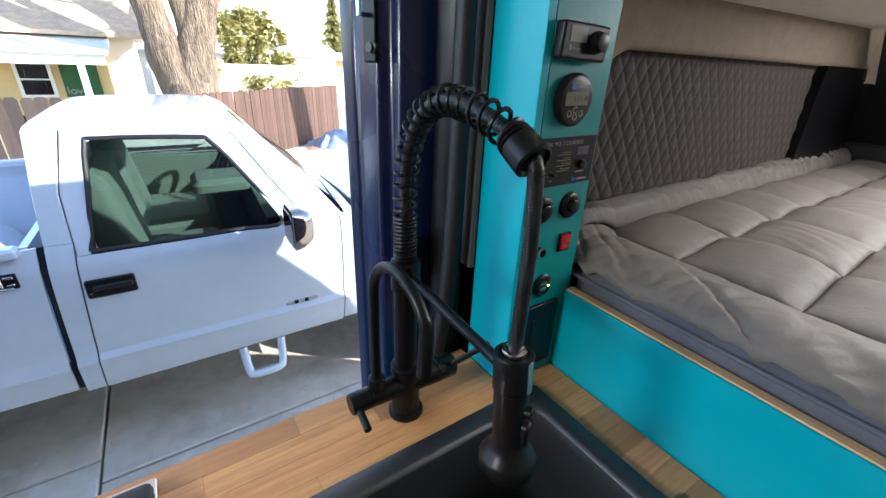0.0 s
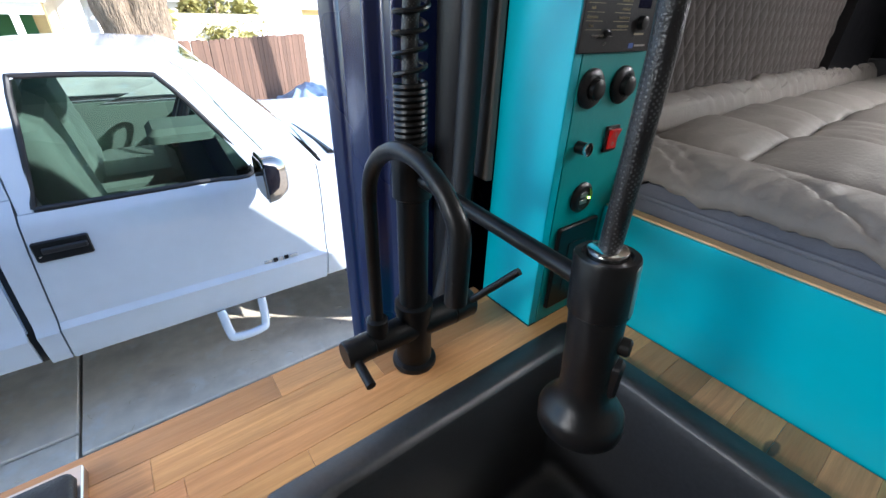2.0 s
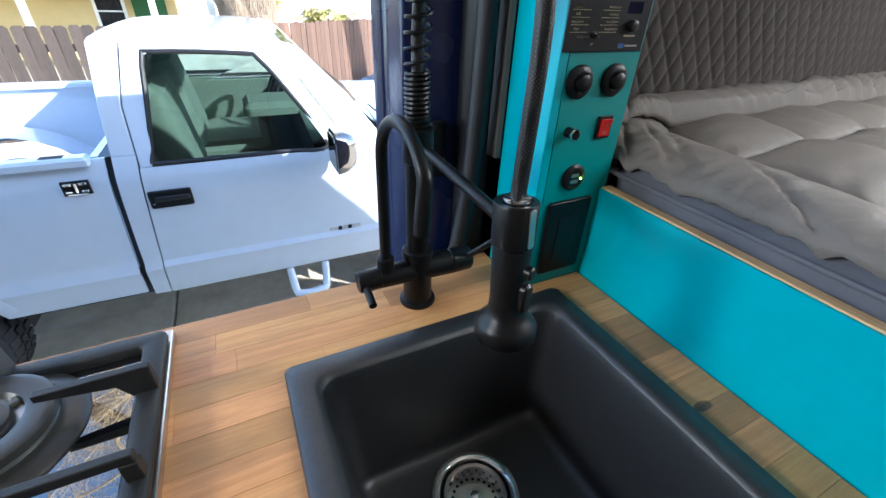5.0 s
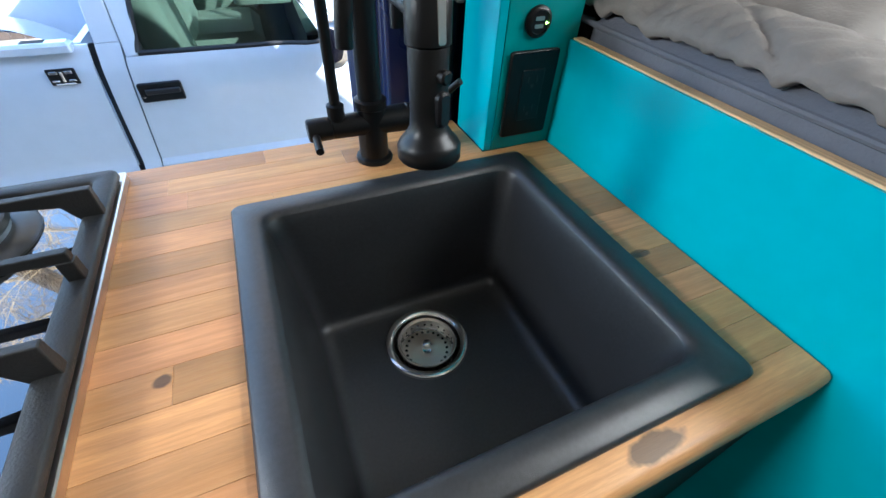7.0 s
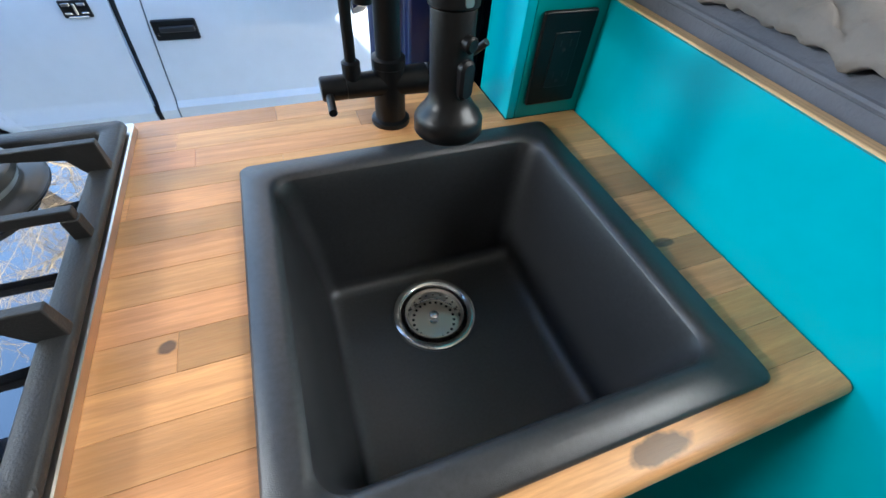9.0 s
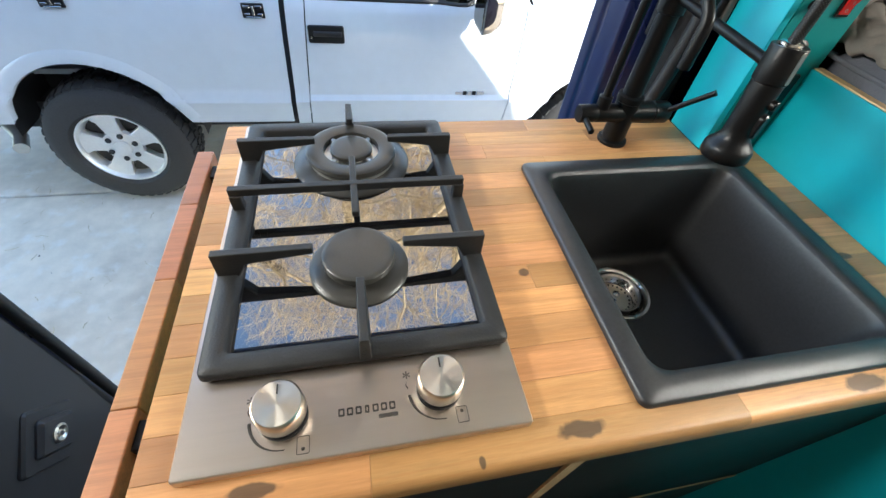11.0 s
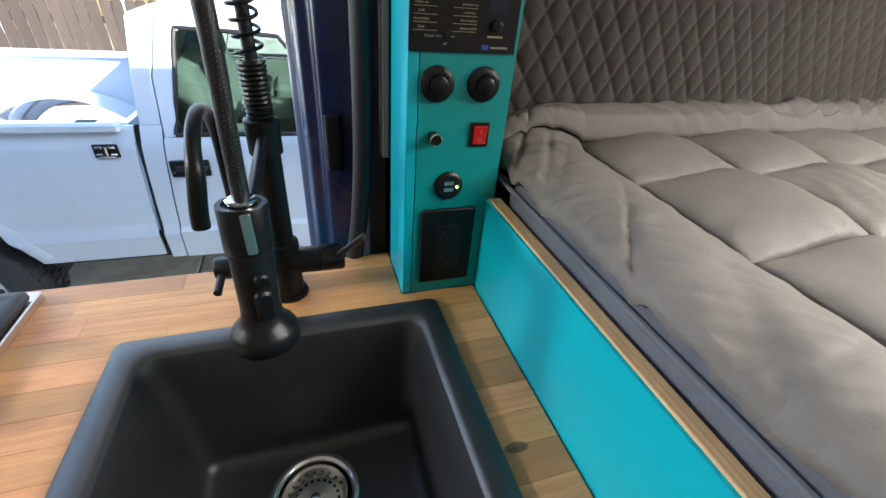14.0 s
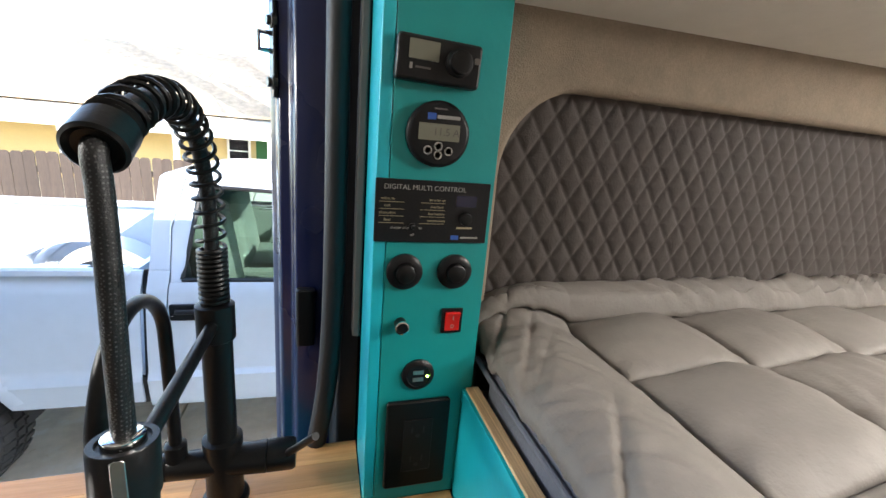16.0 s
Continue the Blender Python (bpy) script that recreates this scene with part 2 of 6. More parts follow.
def wood_mat(name, light, dark):
    """Oiled oak: long grain along x, a tone of its own for each stave, and a few dark filled knots."""
    m = mat(name, light, 0.40, 0, 0.20, 9, 0.12, 160, rnd=0.30, hue=0.010, stretch=(0.7, 8, 8))
    nt = m.node_tree
    p = nt.nodes["Principled BSDF"]
    src = p.inputs["Base Color"].links[0].from_socket
    tc, mp, n = nt.nodes.new("ShaderNodeTexCoord"), nt.nodes.new("ShaderNodeMapping"), nt.nodes.new("ShaderNodeTexNoise")
    mp.inputs["Scale"].default_value = (1.6, 46, 46)
    n.inputs["Scale"].default_value, n.inputs["Detail"].default_value, n.inputs["Distortion"].default_value = 4.0, 6, 0.6
    oi = nt.nodes.new("ShaderNodeObjectInfo")
    comb = nt.nodes.new("ShaderNodeCombineXYZ")
    k = nt.nodes.new("ShaderNodeMath")
    k.operation = "MULTIPLY"
    k.inputs[1].default_value = 37.0
    nt.links.new(oi.outputs["Random"], k.inputs[0])
    for i in range(3):
        nt.links.new(k.outputs[0], comb.inputs[i])
    nt.links.new(comb.outputs[0], mp.inputs["Location"])
    nt.links.new(tc.outputs["Object"], mp.inputs[0])
    nt.links.new(mp.outputs[0], n.inputs["Vector"])
    r = nt.nodes.new("ShaderNodeValToRGB")
    r.color_ramp.elements[0].position, r.color_ramp.elements[1].position = 0.42, 0.66
    r.color_ramp.elements[0].color, r.color_ramp.elements[1].color = (0, 0, 0, 1), (0.42, 0.42, 0.42, 1)
    nt.links.new(n.outputs[0], r.inputs[0])
    mix = nt.nodes.new("ShaderNodeMix")
    mix.data_type = "RGBA"
    mix.inputs["B"].default_value = (*dark, 1)
    nt.links.new(r.outputs[0], mix.inputs["Factor"])
    nt.links.new(src, mix.inputs["A"])
    out = mix.outputs["Result"]
    geo = nt.nodes.new("ShaderNodeNewGeometry")
    wob = nt.nodes.new("ShaderNodeTexNoise")
    wob.inputs["Scale"].default_value = 70
    for x, y, sx, sy in KNOTS:
        sub, div, ln = (nt.nodes.new("ShaderNodeVectorMath") for _ in range(3))
        sub.operation, div.operation, ln.operation = "SUBTRACT", "DIVIDE", "LENGTH"
        sub.inputs[1].default_value, div.inputs[1].default_value = (x, y, 0.893), (sx, sy, 0.05)
        nt.links.new(geo.outputs["Position"], sub.inputs[0])
        nt.links.new(sub.outputs[0], div.inputs[0])
        nt.links.new(div.outputs[0], ln.inputs[0])
        ad, rg = nt.nodes.new("ShaderNodeMath"), nt.nodes.new("ShaderNodeMapRange")
        ad.operation = "ADD"
        nt.links.new(geo.outputs["Position"], wob.inputs["Vector"])
        nt.links.new(ln.outputs["Value"], ad.inputs[0])
        nt.links.new(wob.outputs[0], ad.inputs[1])
        rg.inputs[1].default_value, rg.inputs[2].default_value = 1.3, 1.6
        rg.inputs[3].default_value, rg.inputs[4].default_value = 0.78, 0.0
        nt.links.new(ad.outputs[0], rg.inputs[0])
        mk = nt.nodes.new("ShaderNodeMix")
        mk.data_type = "RGBA"
        mk.inputs["B"].default_value = (0.035, 0.028, 0.022, 1)
        nt.links.new(rg.outputs[0], mk.inputs["Factor"])
        nt.links.new(out, mk.inputs["A"])
        out = mk.outputs["Result"]
    nt.links.new(out, p.inputs["Base Color"])
    return m


KNOTS = [(0.340, 0.170, 0.0075, 0.0065), (0.337, -0.010, 0.024, 0.008), (0.655, -0.014, 0.028, 0.009), (0.06, -0.012, 0.02, 0.006), (-0.01, 0.235, 0.003, 0.002), (0.24, -0.022, 0.003, 0.005), (0.79, 0.145, 0.012, 0.006)]
WOOD = wood_mat("oiled_oak", (0.56, 0.295, 0.115), (0.39, 0.165, 0.05))
WOODRED = wood_mat("reddish_oak", (0.46, 0.21, 0.09), (0.25, 0.10, 0.04))


# ---------- mesh helpers ----------
def part(name, bm, material, parent=None, label="", smooth=True, bevel=0.0, angle=40):
    """Links a bmesh as one mesh object under a thing or a part."""
    me = bpy.data.meshes.new(name)
    bmesh.ops.recalc_face_normals(bm, faces=bm.faces)
    bm.to_mesh(me)
    bm.free()
    me.materials.append(material)
    ob = new(name, me)
    if parent:
        ob.parent = parent
        ob.matrix_parent_inverse = parent.matrix_world.inverted()
    if smooth:
        me.polygons.foreach_set("use_smooth", [True] * len(me.polygons))
        me.set_sharp_from_angle(angle=radians(angle))
    if bevel:
        b = ob.modifiers.new("bevel", "BEVEL")
        b.width, b.segments, b.limit_method, b.angle_limit = bevel, 2, "ANGLE", radians(35)
    if label:
        ob["label"] = label
    return ob


def thing(name, place, label, category, group="", kind=""):
    ob = new(name)
    ob.empty_display_size = 0.05
    ob.location = place
    bpy.context.view_layer.update()
    return tagged(ob, label, category, group, kind)


def box(x0, x1, y0, y1, z0, z1, bm=None):
    bm = bm or bmesh.new()
    c = [bm.verts.new((x, y, z)) for x in (x0, x1) for y in (y0, y1) for z in (z0, z1)]
    for f in ((0, 1, 3, 2), (4, 6, 7, 5), (0, 4, 5, 1), (2, 3, 7, 6), (0, 2, 6, 4), (1, 5, 7, 3)):
        bm.faces.new([c[i] for i in f])
    return bm


def lathe(a, b, prof, n=28, bm=None, closed=True):
    """Turns a profile of (distance along a-b, radius) round the axis a-b."""
    bm = bm or bmesh.new()
    a, b = Vector(a), Vector(b)
    q = (b - a).to_track_quat("Z", "Y")
    rows = []
    for s, r in prof:
        rows.append([bm.verts.new(a + q @ Vector((r * math.cos(6.28318 * i / n), r * math.sin(6.28318 * i / n), s))) for i in range(n)])
    for p, r in zip(rows, rows[1:]):
        for i in range(n):
            bm.faces.new((p[i], p[(i + 1) % n], r[(i + 1) % n], r[i]))
    if closed:
        bm.faces.new(rows[0])
        bm.faces.new(rows[-1])
    return bm


def tube(pts, r, n=10, bm=None, closed=True, ends=True):
    """A round bar along a line of points; r is a number or one for each point."""
    bm = bm or bmesh.new()
    pts = [Vector(p) for p in pts]
    rs = r if isinstance(r, (list, tuple)) else [r] * len(pts)
    prev, rows = None, []
    for i, p in enumerate(pts):
        d = (pts[min(i + 1, len(pts) - 1)] - pts[max(i - 1, 0)]).normalized()
        if prev is None:
            up = Vector((0, 0, 1)) if abs(d.z) < 0.9 else Vector((1, 0, 0))
            prev = d.cross(up).normalized()
        prev = (prev - d * prev.dot(d)).normalized()
        s = d.cross(prev)
        rows.append([bm.verts.new(p + rs[i] * (math.cos(6.28318 * k / n) * prev + math.sin(6.28318 * k / n) * s)) for k in range(n)])
    for p, q in zip(rows, rows[1:]):
        for k in range(n):
            bm.faces.new((p[k], p[(k + 1) % n], q[(k + 1) % n], q[k]))
    if ends:
        bm.faces.new(rows[0])
        bm.faces.new(rows[-1])
    return bm


def smooth_line(pts, n=8):
    """Catmull-Rom points through the given ones."""
    pts = [Vector(p) for p in pts]
    e = [2 * pts[0] - pts[1], *pts, 2 * pts[-1] - pts[-2]]
    out = []
    for i in range(1, len(e) - 2):
        p0, p1, p2, p3 = e[i - 1 : i + 3]
        for k in range(n):
            t = k / n
            out.append(0.5 * (2 * p1 + (p2 - p0) * t + (2 * p0 - 5 * p1 + 4 * p2 - p3) * t * t + (3 * p1 - p0 - 3 * p2 + p3) * t**3))
    return [*out, pts[-1]]


def rring(cx, cy, hx, hy, r, z, n=6):
    """Points of a rounded rectangle, anticlockwise."""
    out = []
    for sx, sy, a0 in ((1, 1, 0), (-1, 1, 90), (-1, -1, 180), (1, -1, 270)):
        for k in range(n + 1):
            a = radians(a0 + 90 * k / n)
            out.append((cx + sx * (hx - r) + r * math.cos(a), cy + sy * (hy - r) + r * math.sin(a), z))
    return out


def loft(rings, bm=None, first=True, last=True):
    bm = bm or bmesh.new()
    rows = [[bm.verts.new(p) for p in ring] for ring in rings]
    for p, q in zip(rows, rows[1:]):
        for i in range(len(p)):
            bm.faces.new((p[i], p[(i + 1) % len(p)], q[(i + 1) % len(q)], q[i]))
    if first:
        bm.faces.new(rows[0])
    if last:
        bm.faces.new(rows[-1])
    return bm


def grid(nu, nv, fn, bm=None):
    """A sheet of nu x nv cells from fn(s, t) -> place."""
    bm = bm or bmesh.new()
    v = [[bm.verts.new(fn(i / nu, j / nv)) for j in range(nv + 1)] for i in range(nu + 1)]
    for i in range(nu):
        for j in range(nv):
            bm.faces.new((v[i][j], v[i + 1][j], v[i + 1][j + 1], v[i][j + 1]))
    return bm


def prism(poly, axis, a, b, bm=None):
    """A polygon of 2D points drawn out along an axis from a to b."""
    bm = bm or bmesh.new()
    put = {"x": lambda p, h: (h, p[0], p[1]), "y": lambda p, h: (p[0], h, p[1]), "z": lambda p, h: (p[0], p[1], h)}[axis]
    lo, hi = [bm.verts.new(put(p, a)) for p in poly], [bm.verts.new(put(p, b)) for p in poly]
    bm.faces.new(lo)
    bm.faces.new(hi)
    for i in range(len(poly)):
        j = (i + 1) % len(poly)
        bm.faces.new((lo[i], lo[j], hi[j], hi[i]))
    return bm


def rslab(x0, x1, y0, y1, z0, z1, r=0.004, e=0.002):
    """A slab with rounded corners in plan and eased upper edges."""
    cx, cy, hx, hy = (x0 + x1) / 2, (y0 + y1) / 2, (x1 - x0) / 2, (y1 - y0) / 2
    return loft([rring(cx, cy, hx, hy, r, z0), rring(cx, cy, hx, hy, r, z1 - e), rring(cx, cy, hx - e, hy - e, max(r - e, 0.0005), z1)])


def turned(bm, m):
    bmesh.ops.transform(bm, matrix=m, verts=bm.verts)
    return bm


def words(text, size, m, material, parent, name="lettering"):
    """Writing as flat mesh letters at the pose m."""
    cu = bpy.data.curves.new(name, "FONT")
    cu.body, cu.size, cu.extrude, cu.align_x, cu.align_y = text, size, 0.0002, "CENTER", "CENTER"
    tmp = bpy.data.objects.new(name, cu)
    scene.collection.objects.link(tmp)
    me = bpy.data.meshes.new_from_object(tmp.evaluated_get(bpy.context.evaluated_depsgraph_get()))
    bpy.data.objects.remove(tmp)
    me.transform(m)
    me.materials.clear()
    me.materials.append(material)
    ob = new(name, me)
    ob.parent = parent
    ob.matrix_parent_inverse = parent.matrix_world.inverted()
    return ob

# ---------- ground and van shell ----------
CT = 0.893      # worktop height
G = -0.64       # driveway
ground = tagged(part("ground", box(-250, 250, -250, 250, G - 0.4, G - 0.06), SOIL, smooth=False), "dry winter lawn and earth reaching to the horizon", "ground", kind="structure")
drive = new("driveway")
tagged(drive, "grey concrete driveway slabs with dark joints", "driveway", kind="structure")
joint_x = [-6.2, -3.2, -0.24, 2.8, 5.8, 8.8]
for x0, x1 in zip(joint_x, joint_x[1:]):
    mid = 2.26 if x1 < 0 else 2.10
    joint_y = [-6.0, -2.5, 0.2, mid, 4.6, 7.4, 10.2]
    for y0, y1 in zip(joint_y, joint_y[1:]):
        part("concrete_slab", rslab(x0 + 0.006, x1 - 0.006, y0 + 0.006, y1 - 0.006, G - 0.1, G, 0.01, 0.008), CONC, drive)

van_floor = tagged(part("floor", box(-3.2, 2.6, -1.2, 0.05, -0.06, 0.0), FLOORM, smooth=False), "dark vinyl camper van floor", "floor", kind="structure")
part("floor_panel", box(-3.2, -0.80, 0.051, 0.56, -0.06, 0.0), FLOORM, van_floor, smooth=False)
part("floor_panel", box(-0.03, 2.6, 0.051, 0.56, -0.06, 0.0), FLOORM, van_floor, smooth=False)
tagged(part("ceiling", box(-3.2, 1.68, -1.2, 0.62, 1.98, 2.06), WHITE, smooth=False), "pale fabric van ceiling", "ceiling", kind="structure")
# van side with the bed behind the door opening, outer skin
# Unseen rear outline, cut so its shadow edge falls across the truck door.
tagged(part("wall_outer_skin", prism([(0.76, -0.2), (2.86, -0.2), (2.86, 0.74), (2.74, 0.95), (2.61, 1.09), (2.27, 1.465), (2.07, 1.70), (1.82, 1.95), (1.68, 2.08), (0.76, 2.08)], "y", 0.60, 0.66), NAVY, smooth=False), "navy painted outer side of the van, rear outline shaped to shade the truck", "wall", kind="structure")
tagged(part("wall_door_header", box(-0.9, 0.76, 0.56, 0.66, 1.86, 2.08), NAVY, smooth=False), "navy header over the side door opening", "wall", kind="structure")
tagged(part("wall_cab_side", box(-3.2, -0.95, 0.56, 0.66, -0.2, 2.08), DARK, smooth=False), "dark side wall of the van cab", "wall", kind="structure")
tagged(part("wall_rear", prism([(-1.2, 0.0), (0.62, 0.0), (0.62, 1.05), (0.30, 1.05), (0.30, 1.05), (-1.2, 1.05)], "x", 2.53, 2.60), DARK, smooth=False), "dark lower rear doors of the van", "wall", kind="structure")
tagged(part("wall_rear_post", box(2.34, 2.44, 0.20, 0.48, 0.6, 1.14), DARK, smooth=False), "dark rear corner pillar of the van", "wall", kind="structure")
# Made-up slope that follows the same outline and keeps sky off the bed.
tagged(part("wall_rear_shade", prism([(2.60, 1.06), (2.58, 1.09), (2.25, 1.45), (2.05, 1.685), (1.80, 1.935), (1.69, 2.04), (1.65, 1.98), (1.77, 1.885), (2.01, 1.645), (2.21, 1.41), (2.53, 1.06)], "y", -1.2, 0.598), DARK, smooth=False), "dark rear of the van, sloped to shade the truck and bed", "wall", kind="structure")
# Unseen wall added to keep light from the front off the bed board.
tagged(part("wall_front_blocker", box(-3.26, -3.2, -1.26, 0.66, -0.06, 2.06), DARK, smooth=False), "added dark wall blocking light from the front end of the van", "wall", kind="structure")
far = new("wall_far")
tagged(far, "plain brown panelled far side wall of the van", "wall", kind="structure")
part("panel", box(-3.2, 2.6, -1.26, -1.2, 0, 1.12), FARW, far, smooth=False)
part("panel", box(-3.2, 2.6, -1.26, -1.2, 1.78, 1.98), FARW, far, smooth=False)
part("panel", box(-3.2, 2.6, -1.26, -1.2, 1.122, 1.778), FARW, far, smooth=False)

# upholstered inner wall beside the bed, with a rounded recess
X0, X1, Z0, Z1 = 0.876, 2.145, 0.98, 1.372


def recess(inset=0.0, n=10):
    r = 0.10 - inset
    out = []
    for cx, cz, a0, rr in ((X1 - 0.04, Z1 - 0.04, 0, 0.04), (X0 + 0.10, Z1 - 0.10, 90, 0.10)):
        for k in range(n + 1):
            a = radians(a0 + 90 * k / n)
            out.append((cx + (rr - inset) * math.cos(a), cz + (rr - inset) * math.sin(a)))
    out += [(X0 + inset, Z0), (X1 - inset, Z0)]
    return out


def liner_mesh():
    bm = bmesh.new()
    inner = recess()
    outer = []
    for x, z in inner:
        if z <= Z0 + 1e-6:
            outer.append((0.84 if x < 1.5 else 2.32, z))
        else:
            dx, dz = x - 1.45, (z - 1.15) * 3
            if abs(dx) / 0.62 > abs(dz) / 0.62:
                outer.append((0.84 if dx < 0 else 2.32, min(1.62, max(Z0, z))))
            else:
                outer.append((min(2.32, max(0.84, x)), 1.62))
    outer = [(min(x, 1.96 + (1.66 - z) * 0.87), z) for x, z in outer]
    yi = lambda z: 0.437 + max(0, z - 1.1) * 0.02
    a = [bm.verts.new((x, yi(z) + 0.004, z)) for x, z in inner]
    a2 = [bm.verts.new((x, yi(z), z + 0.003)) for x, z in recess(-0.006)]
    b = [bm.verts.new((x, yi(z), z)) for x, z in outer]
    c = [bm.verts.new((x, yi(z) + 0.03, z)) for x, z in inner]
    n = len(inner)
    for i in range(n - 1):
        for p, q in ((a2, b), (a, a2), (c, a)):
            bm.faces.new((p[i], p[i + 1], q[i + 1], q[i]))
    return bm


tagged(part("wall_liner", liner_mesh(), LINER, angle=70), "woven beige fabric wall liner around a rounded recess", "wall", kind="structure")


def quilt_at(s, t):
    x, z = X0 - 0.012 + s * (1.815 - X0 + 0.012), Z0 + t * (Z1 - Z0 + 0.012)
    p = 0.0335
    u, v = (x + z * 0.66) / p, (x - z * 0.66) / p
    puff = min(abs(math.sin(math.pi * u)), abs(math.sin(math.pi * v))) ** 0.38
    wr = 0.0018 * noise.noise((x * 14, z * 14, 1.0))
    return (x, 0.468 + (z - 1.1) * 0.02 - 0.0060 * puff - wr, z)


tagged(part("wall_quilted_panel", grid(380, 190, quilt_at), QUILT, angle=180), "taupe diamond-quilted fabric wall panel", "wall panel", kind="structure")
tagged(part("wall_dark_panel", prism([(1.806, Z0), (2.19, Z0), (2.19, 1.40), (1.790, 1.40)], "y", 0.446, 0.475), PLASTIC, smooth=False), "near-black blanking panel in the wall recess", "wall panel", kind="structure")
tagged(part("wall_behind_panel", box(0.856, 2.40, 0.50, 0.56, 0.0, 1.16), DARK, smooth=False), "dark plain wall behind the padded panel", "wall", kind="structure")

cab = thing("overhead_cabinet", (1.5, 0.3, 1.46), "pale overhead cabinet above the bed with a plain underside", "cabinet")
part("body", grid(24, 8, lambda s, t: (0.86 + s * 1.14, 0.46 - t * 0.55, 1.447 + 0.02 * s + 0.14 * t * t)), WHITE, cab)
part("top_board", box(0.86, 1.60, -0.1, 0.46, 1.66, 1.68), WHITE, cab)
part("back_board", box(0.86, 1.60, 0.462, 0.475, 1.46, 1.68), WHITE, cab)

# ---------- side door post: navy paint, black trim, rubber seals ----------
post = thing("door_post", (0.66, 0.6, 0.0), "navy van door post with black rubber seals and steel striker bolts", "door post")
prof = [(0.611, 0.669), (0.615, 0.648), (0.623, 0.640), (0.624, 0.612), (0.629, 0.590), (0.646, 0.584), (0.650, 0.566), (0.676, 0.556), (0.76, 0.556), (0.76, 0.672), (0.63, 0.690)]
part("navy_panel", prism(prof, "z", -0.15, 1.86), NAVY, post, bevel=0.004)
part("black_trim", prism([(0.697, 0.5545), (0.699, 0.535), (0.708, 0.522), (0.735, 0.515), (0.735, 0.5545)], "z", -0.05, 1.86), PLASTIC, post, bevel=0.003)
seal_line = smooth_line([(0.668, 0.508, 0.74), (0.676, 0.506, 0.86), (0.692, 0.500, 0.98), (0.699, 0.496, 1.12), (0.700, 0.494, 1.4), (0.700, 0.494, 1.86)])
part("rubber_seal", tube(seal_line, 0.013, 12), RUBBER, post)
part("grey_trim_strip", prism([(0.722, 0.482), (0.731, 0.480), (0.731, 0.505), (0.722, 0.505)], "z", 1.06, 1.86), mat("grey_plastic_strip", (0.10, 0.095, 0.09), 0.6), post, bevel=0.002)
part("latch_cover", rslab(0.652, 0.676, 0.540, 0.556, 1.02, 1.10, 0.006), PLASTIC, post)
part("striker_plate", prism([(0.6235, 0.614), (0.6195, 0.612), (0.6255, 0.586), (0.631, 0.588)], "z", 1.34, 1.452), PLASTIC, post, bevel=0.003)
for z in (1.358, 1.428):
    part("bolt", lathe((0.628, 0.594, z), (0.606, 0.586, z), [(0, 0.0085), (0.006, 0.0085), (0.007, 0.006), (0.011, 0.006)], 12), BURNER, post)
part("striker_loop", tube([(0.624, 0.60, 1.395), (0.608, 0.594, 1.395), (0.608, 0.594, 1.415), (0.624, 0.60, 1.415)], 0.0035, 8), CHROME, post)

# ---------- black step well trim by the opening ----------
trim = thing("step_trim", (-0.7, 0.4, 0.0), "black plastic step trim with a steel tie-down and rubber seal", "step trim")
cup_boss = Matrix.Translation((-0.716, 0.43, 0.015)) @ Matrix.Rotation(radians(90), 4, "Y") @ Matrix.Rotation(radians(35), 4, "Z")
part("side_panel", grid(10, 20, lambda s, t: (-0.735 + 0.022 * s * s, -0.2 + 0.80 * s, -0.32 + 1.5 * t)), TRIMP, trim)
part("panel_core", box(-0.80, -0.742, -0.2, 0.60, -0.32, 1.18), TRIMP, trim)
part("step_tread", rslab(-0.735, -0.04, 0.05, 0.600, -0.345, -0.305, 0.02, 0.008), TRIMP, trim, bevel=0.002)
part("tread_mat", rslab(-0.60, -0.30, 0.36, 0.545, -0.305, -0.299, 0.012, 0.003), RUBBER, trim)
part("sill_rib", rslab(-0.655, -0.640, 0.34, 0.58, -0.305, -0.294, 0.005, 0.004), TRIMP, trim)
part("sill_plate", rslab(-0.715, -0.665, 0.40, 0.56, -0.305, -0.290, 0.012, 0.005), TRIMP, trim)
part("plate_slot", rslab(-0.699, -0.683, 0.435, 0.530, -0.2905, -0.2885, 0.006, 0.001), DARK, trim)
part("sill_fold", prism([(-0.735, -0.305), (-0.716, -0.305), (-0.735, -0.20)], "y", 0.20, 0.598), TRIMP, trim, bevel=0.003)
part("tread_border", tube([(p[0], p[1], -0.302) for p in rring(-0.45, 0.4525, 0.165, 0.105, 0.02, 0, 4)] + [(-0.285, 0.5375, -0.302)], 0.004, 6), TRIMP, trim)
part("seal_lip", tube(smooth_line([(-0.728, 0.598, 1.1), (-0.726, 0.600, 0.4), (-0.722, 0.600, 0.0), (-0.716, 0.596, -0.22)]), 0.010, 8), RUBBER, trim)
part("boss", turned(rslab(-0.095, 0.075, -0.085, 0.080, -0.02, 0.004, 0.014, 0.006), cup_boss), TRIMP, trim)
part("step_riser", box(-0.80, -0.03, 0.03, 0.05, -0.34, -0.06), TRIMP, trim)
part("door_seal", tube(smooth_line([(-0.715, 0.625, 1.1), (-0.712, 0.628, 0.4), (-0.708, 0.628, 0.0), (-0.700, 0.622, -0.24), (-0.670, 0.615, -0.31), (-0.60, 0.612, -0.325), (-0.1, 0.612, -0.325)]), 0.016, 10), RUBBER, trim)
part("outer_skin", box(-0.80, -0.735, 0.602, 0.66, -0.42, 1.18), NAVY, trim, bevel=0.01)
cup = Matrix.Translation((-0.712, 0.43, 0.015)) @ Matrix.Rotation(radians(90), 4, "Y") @ Matrix.Rotation(radians(35), 4, "Z")
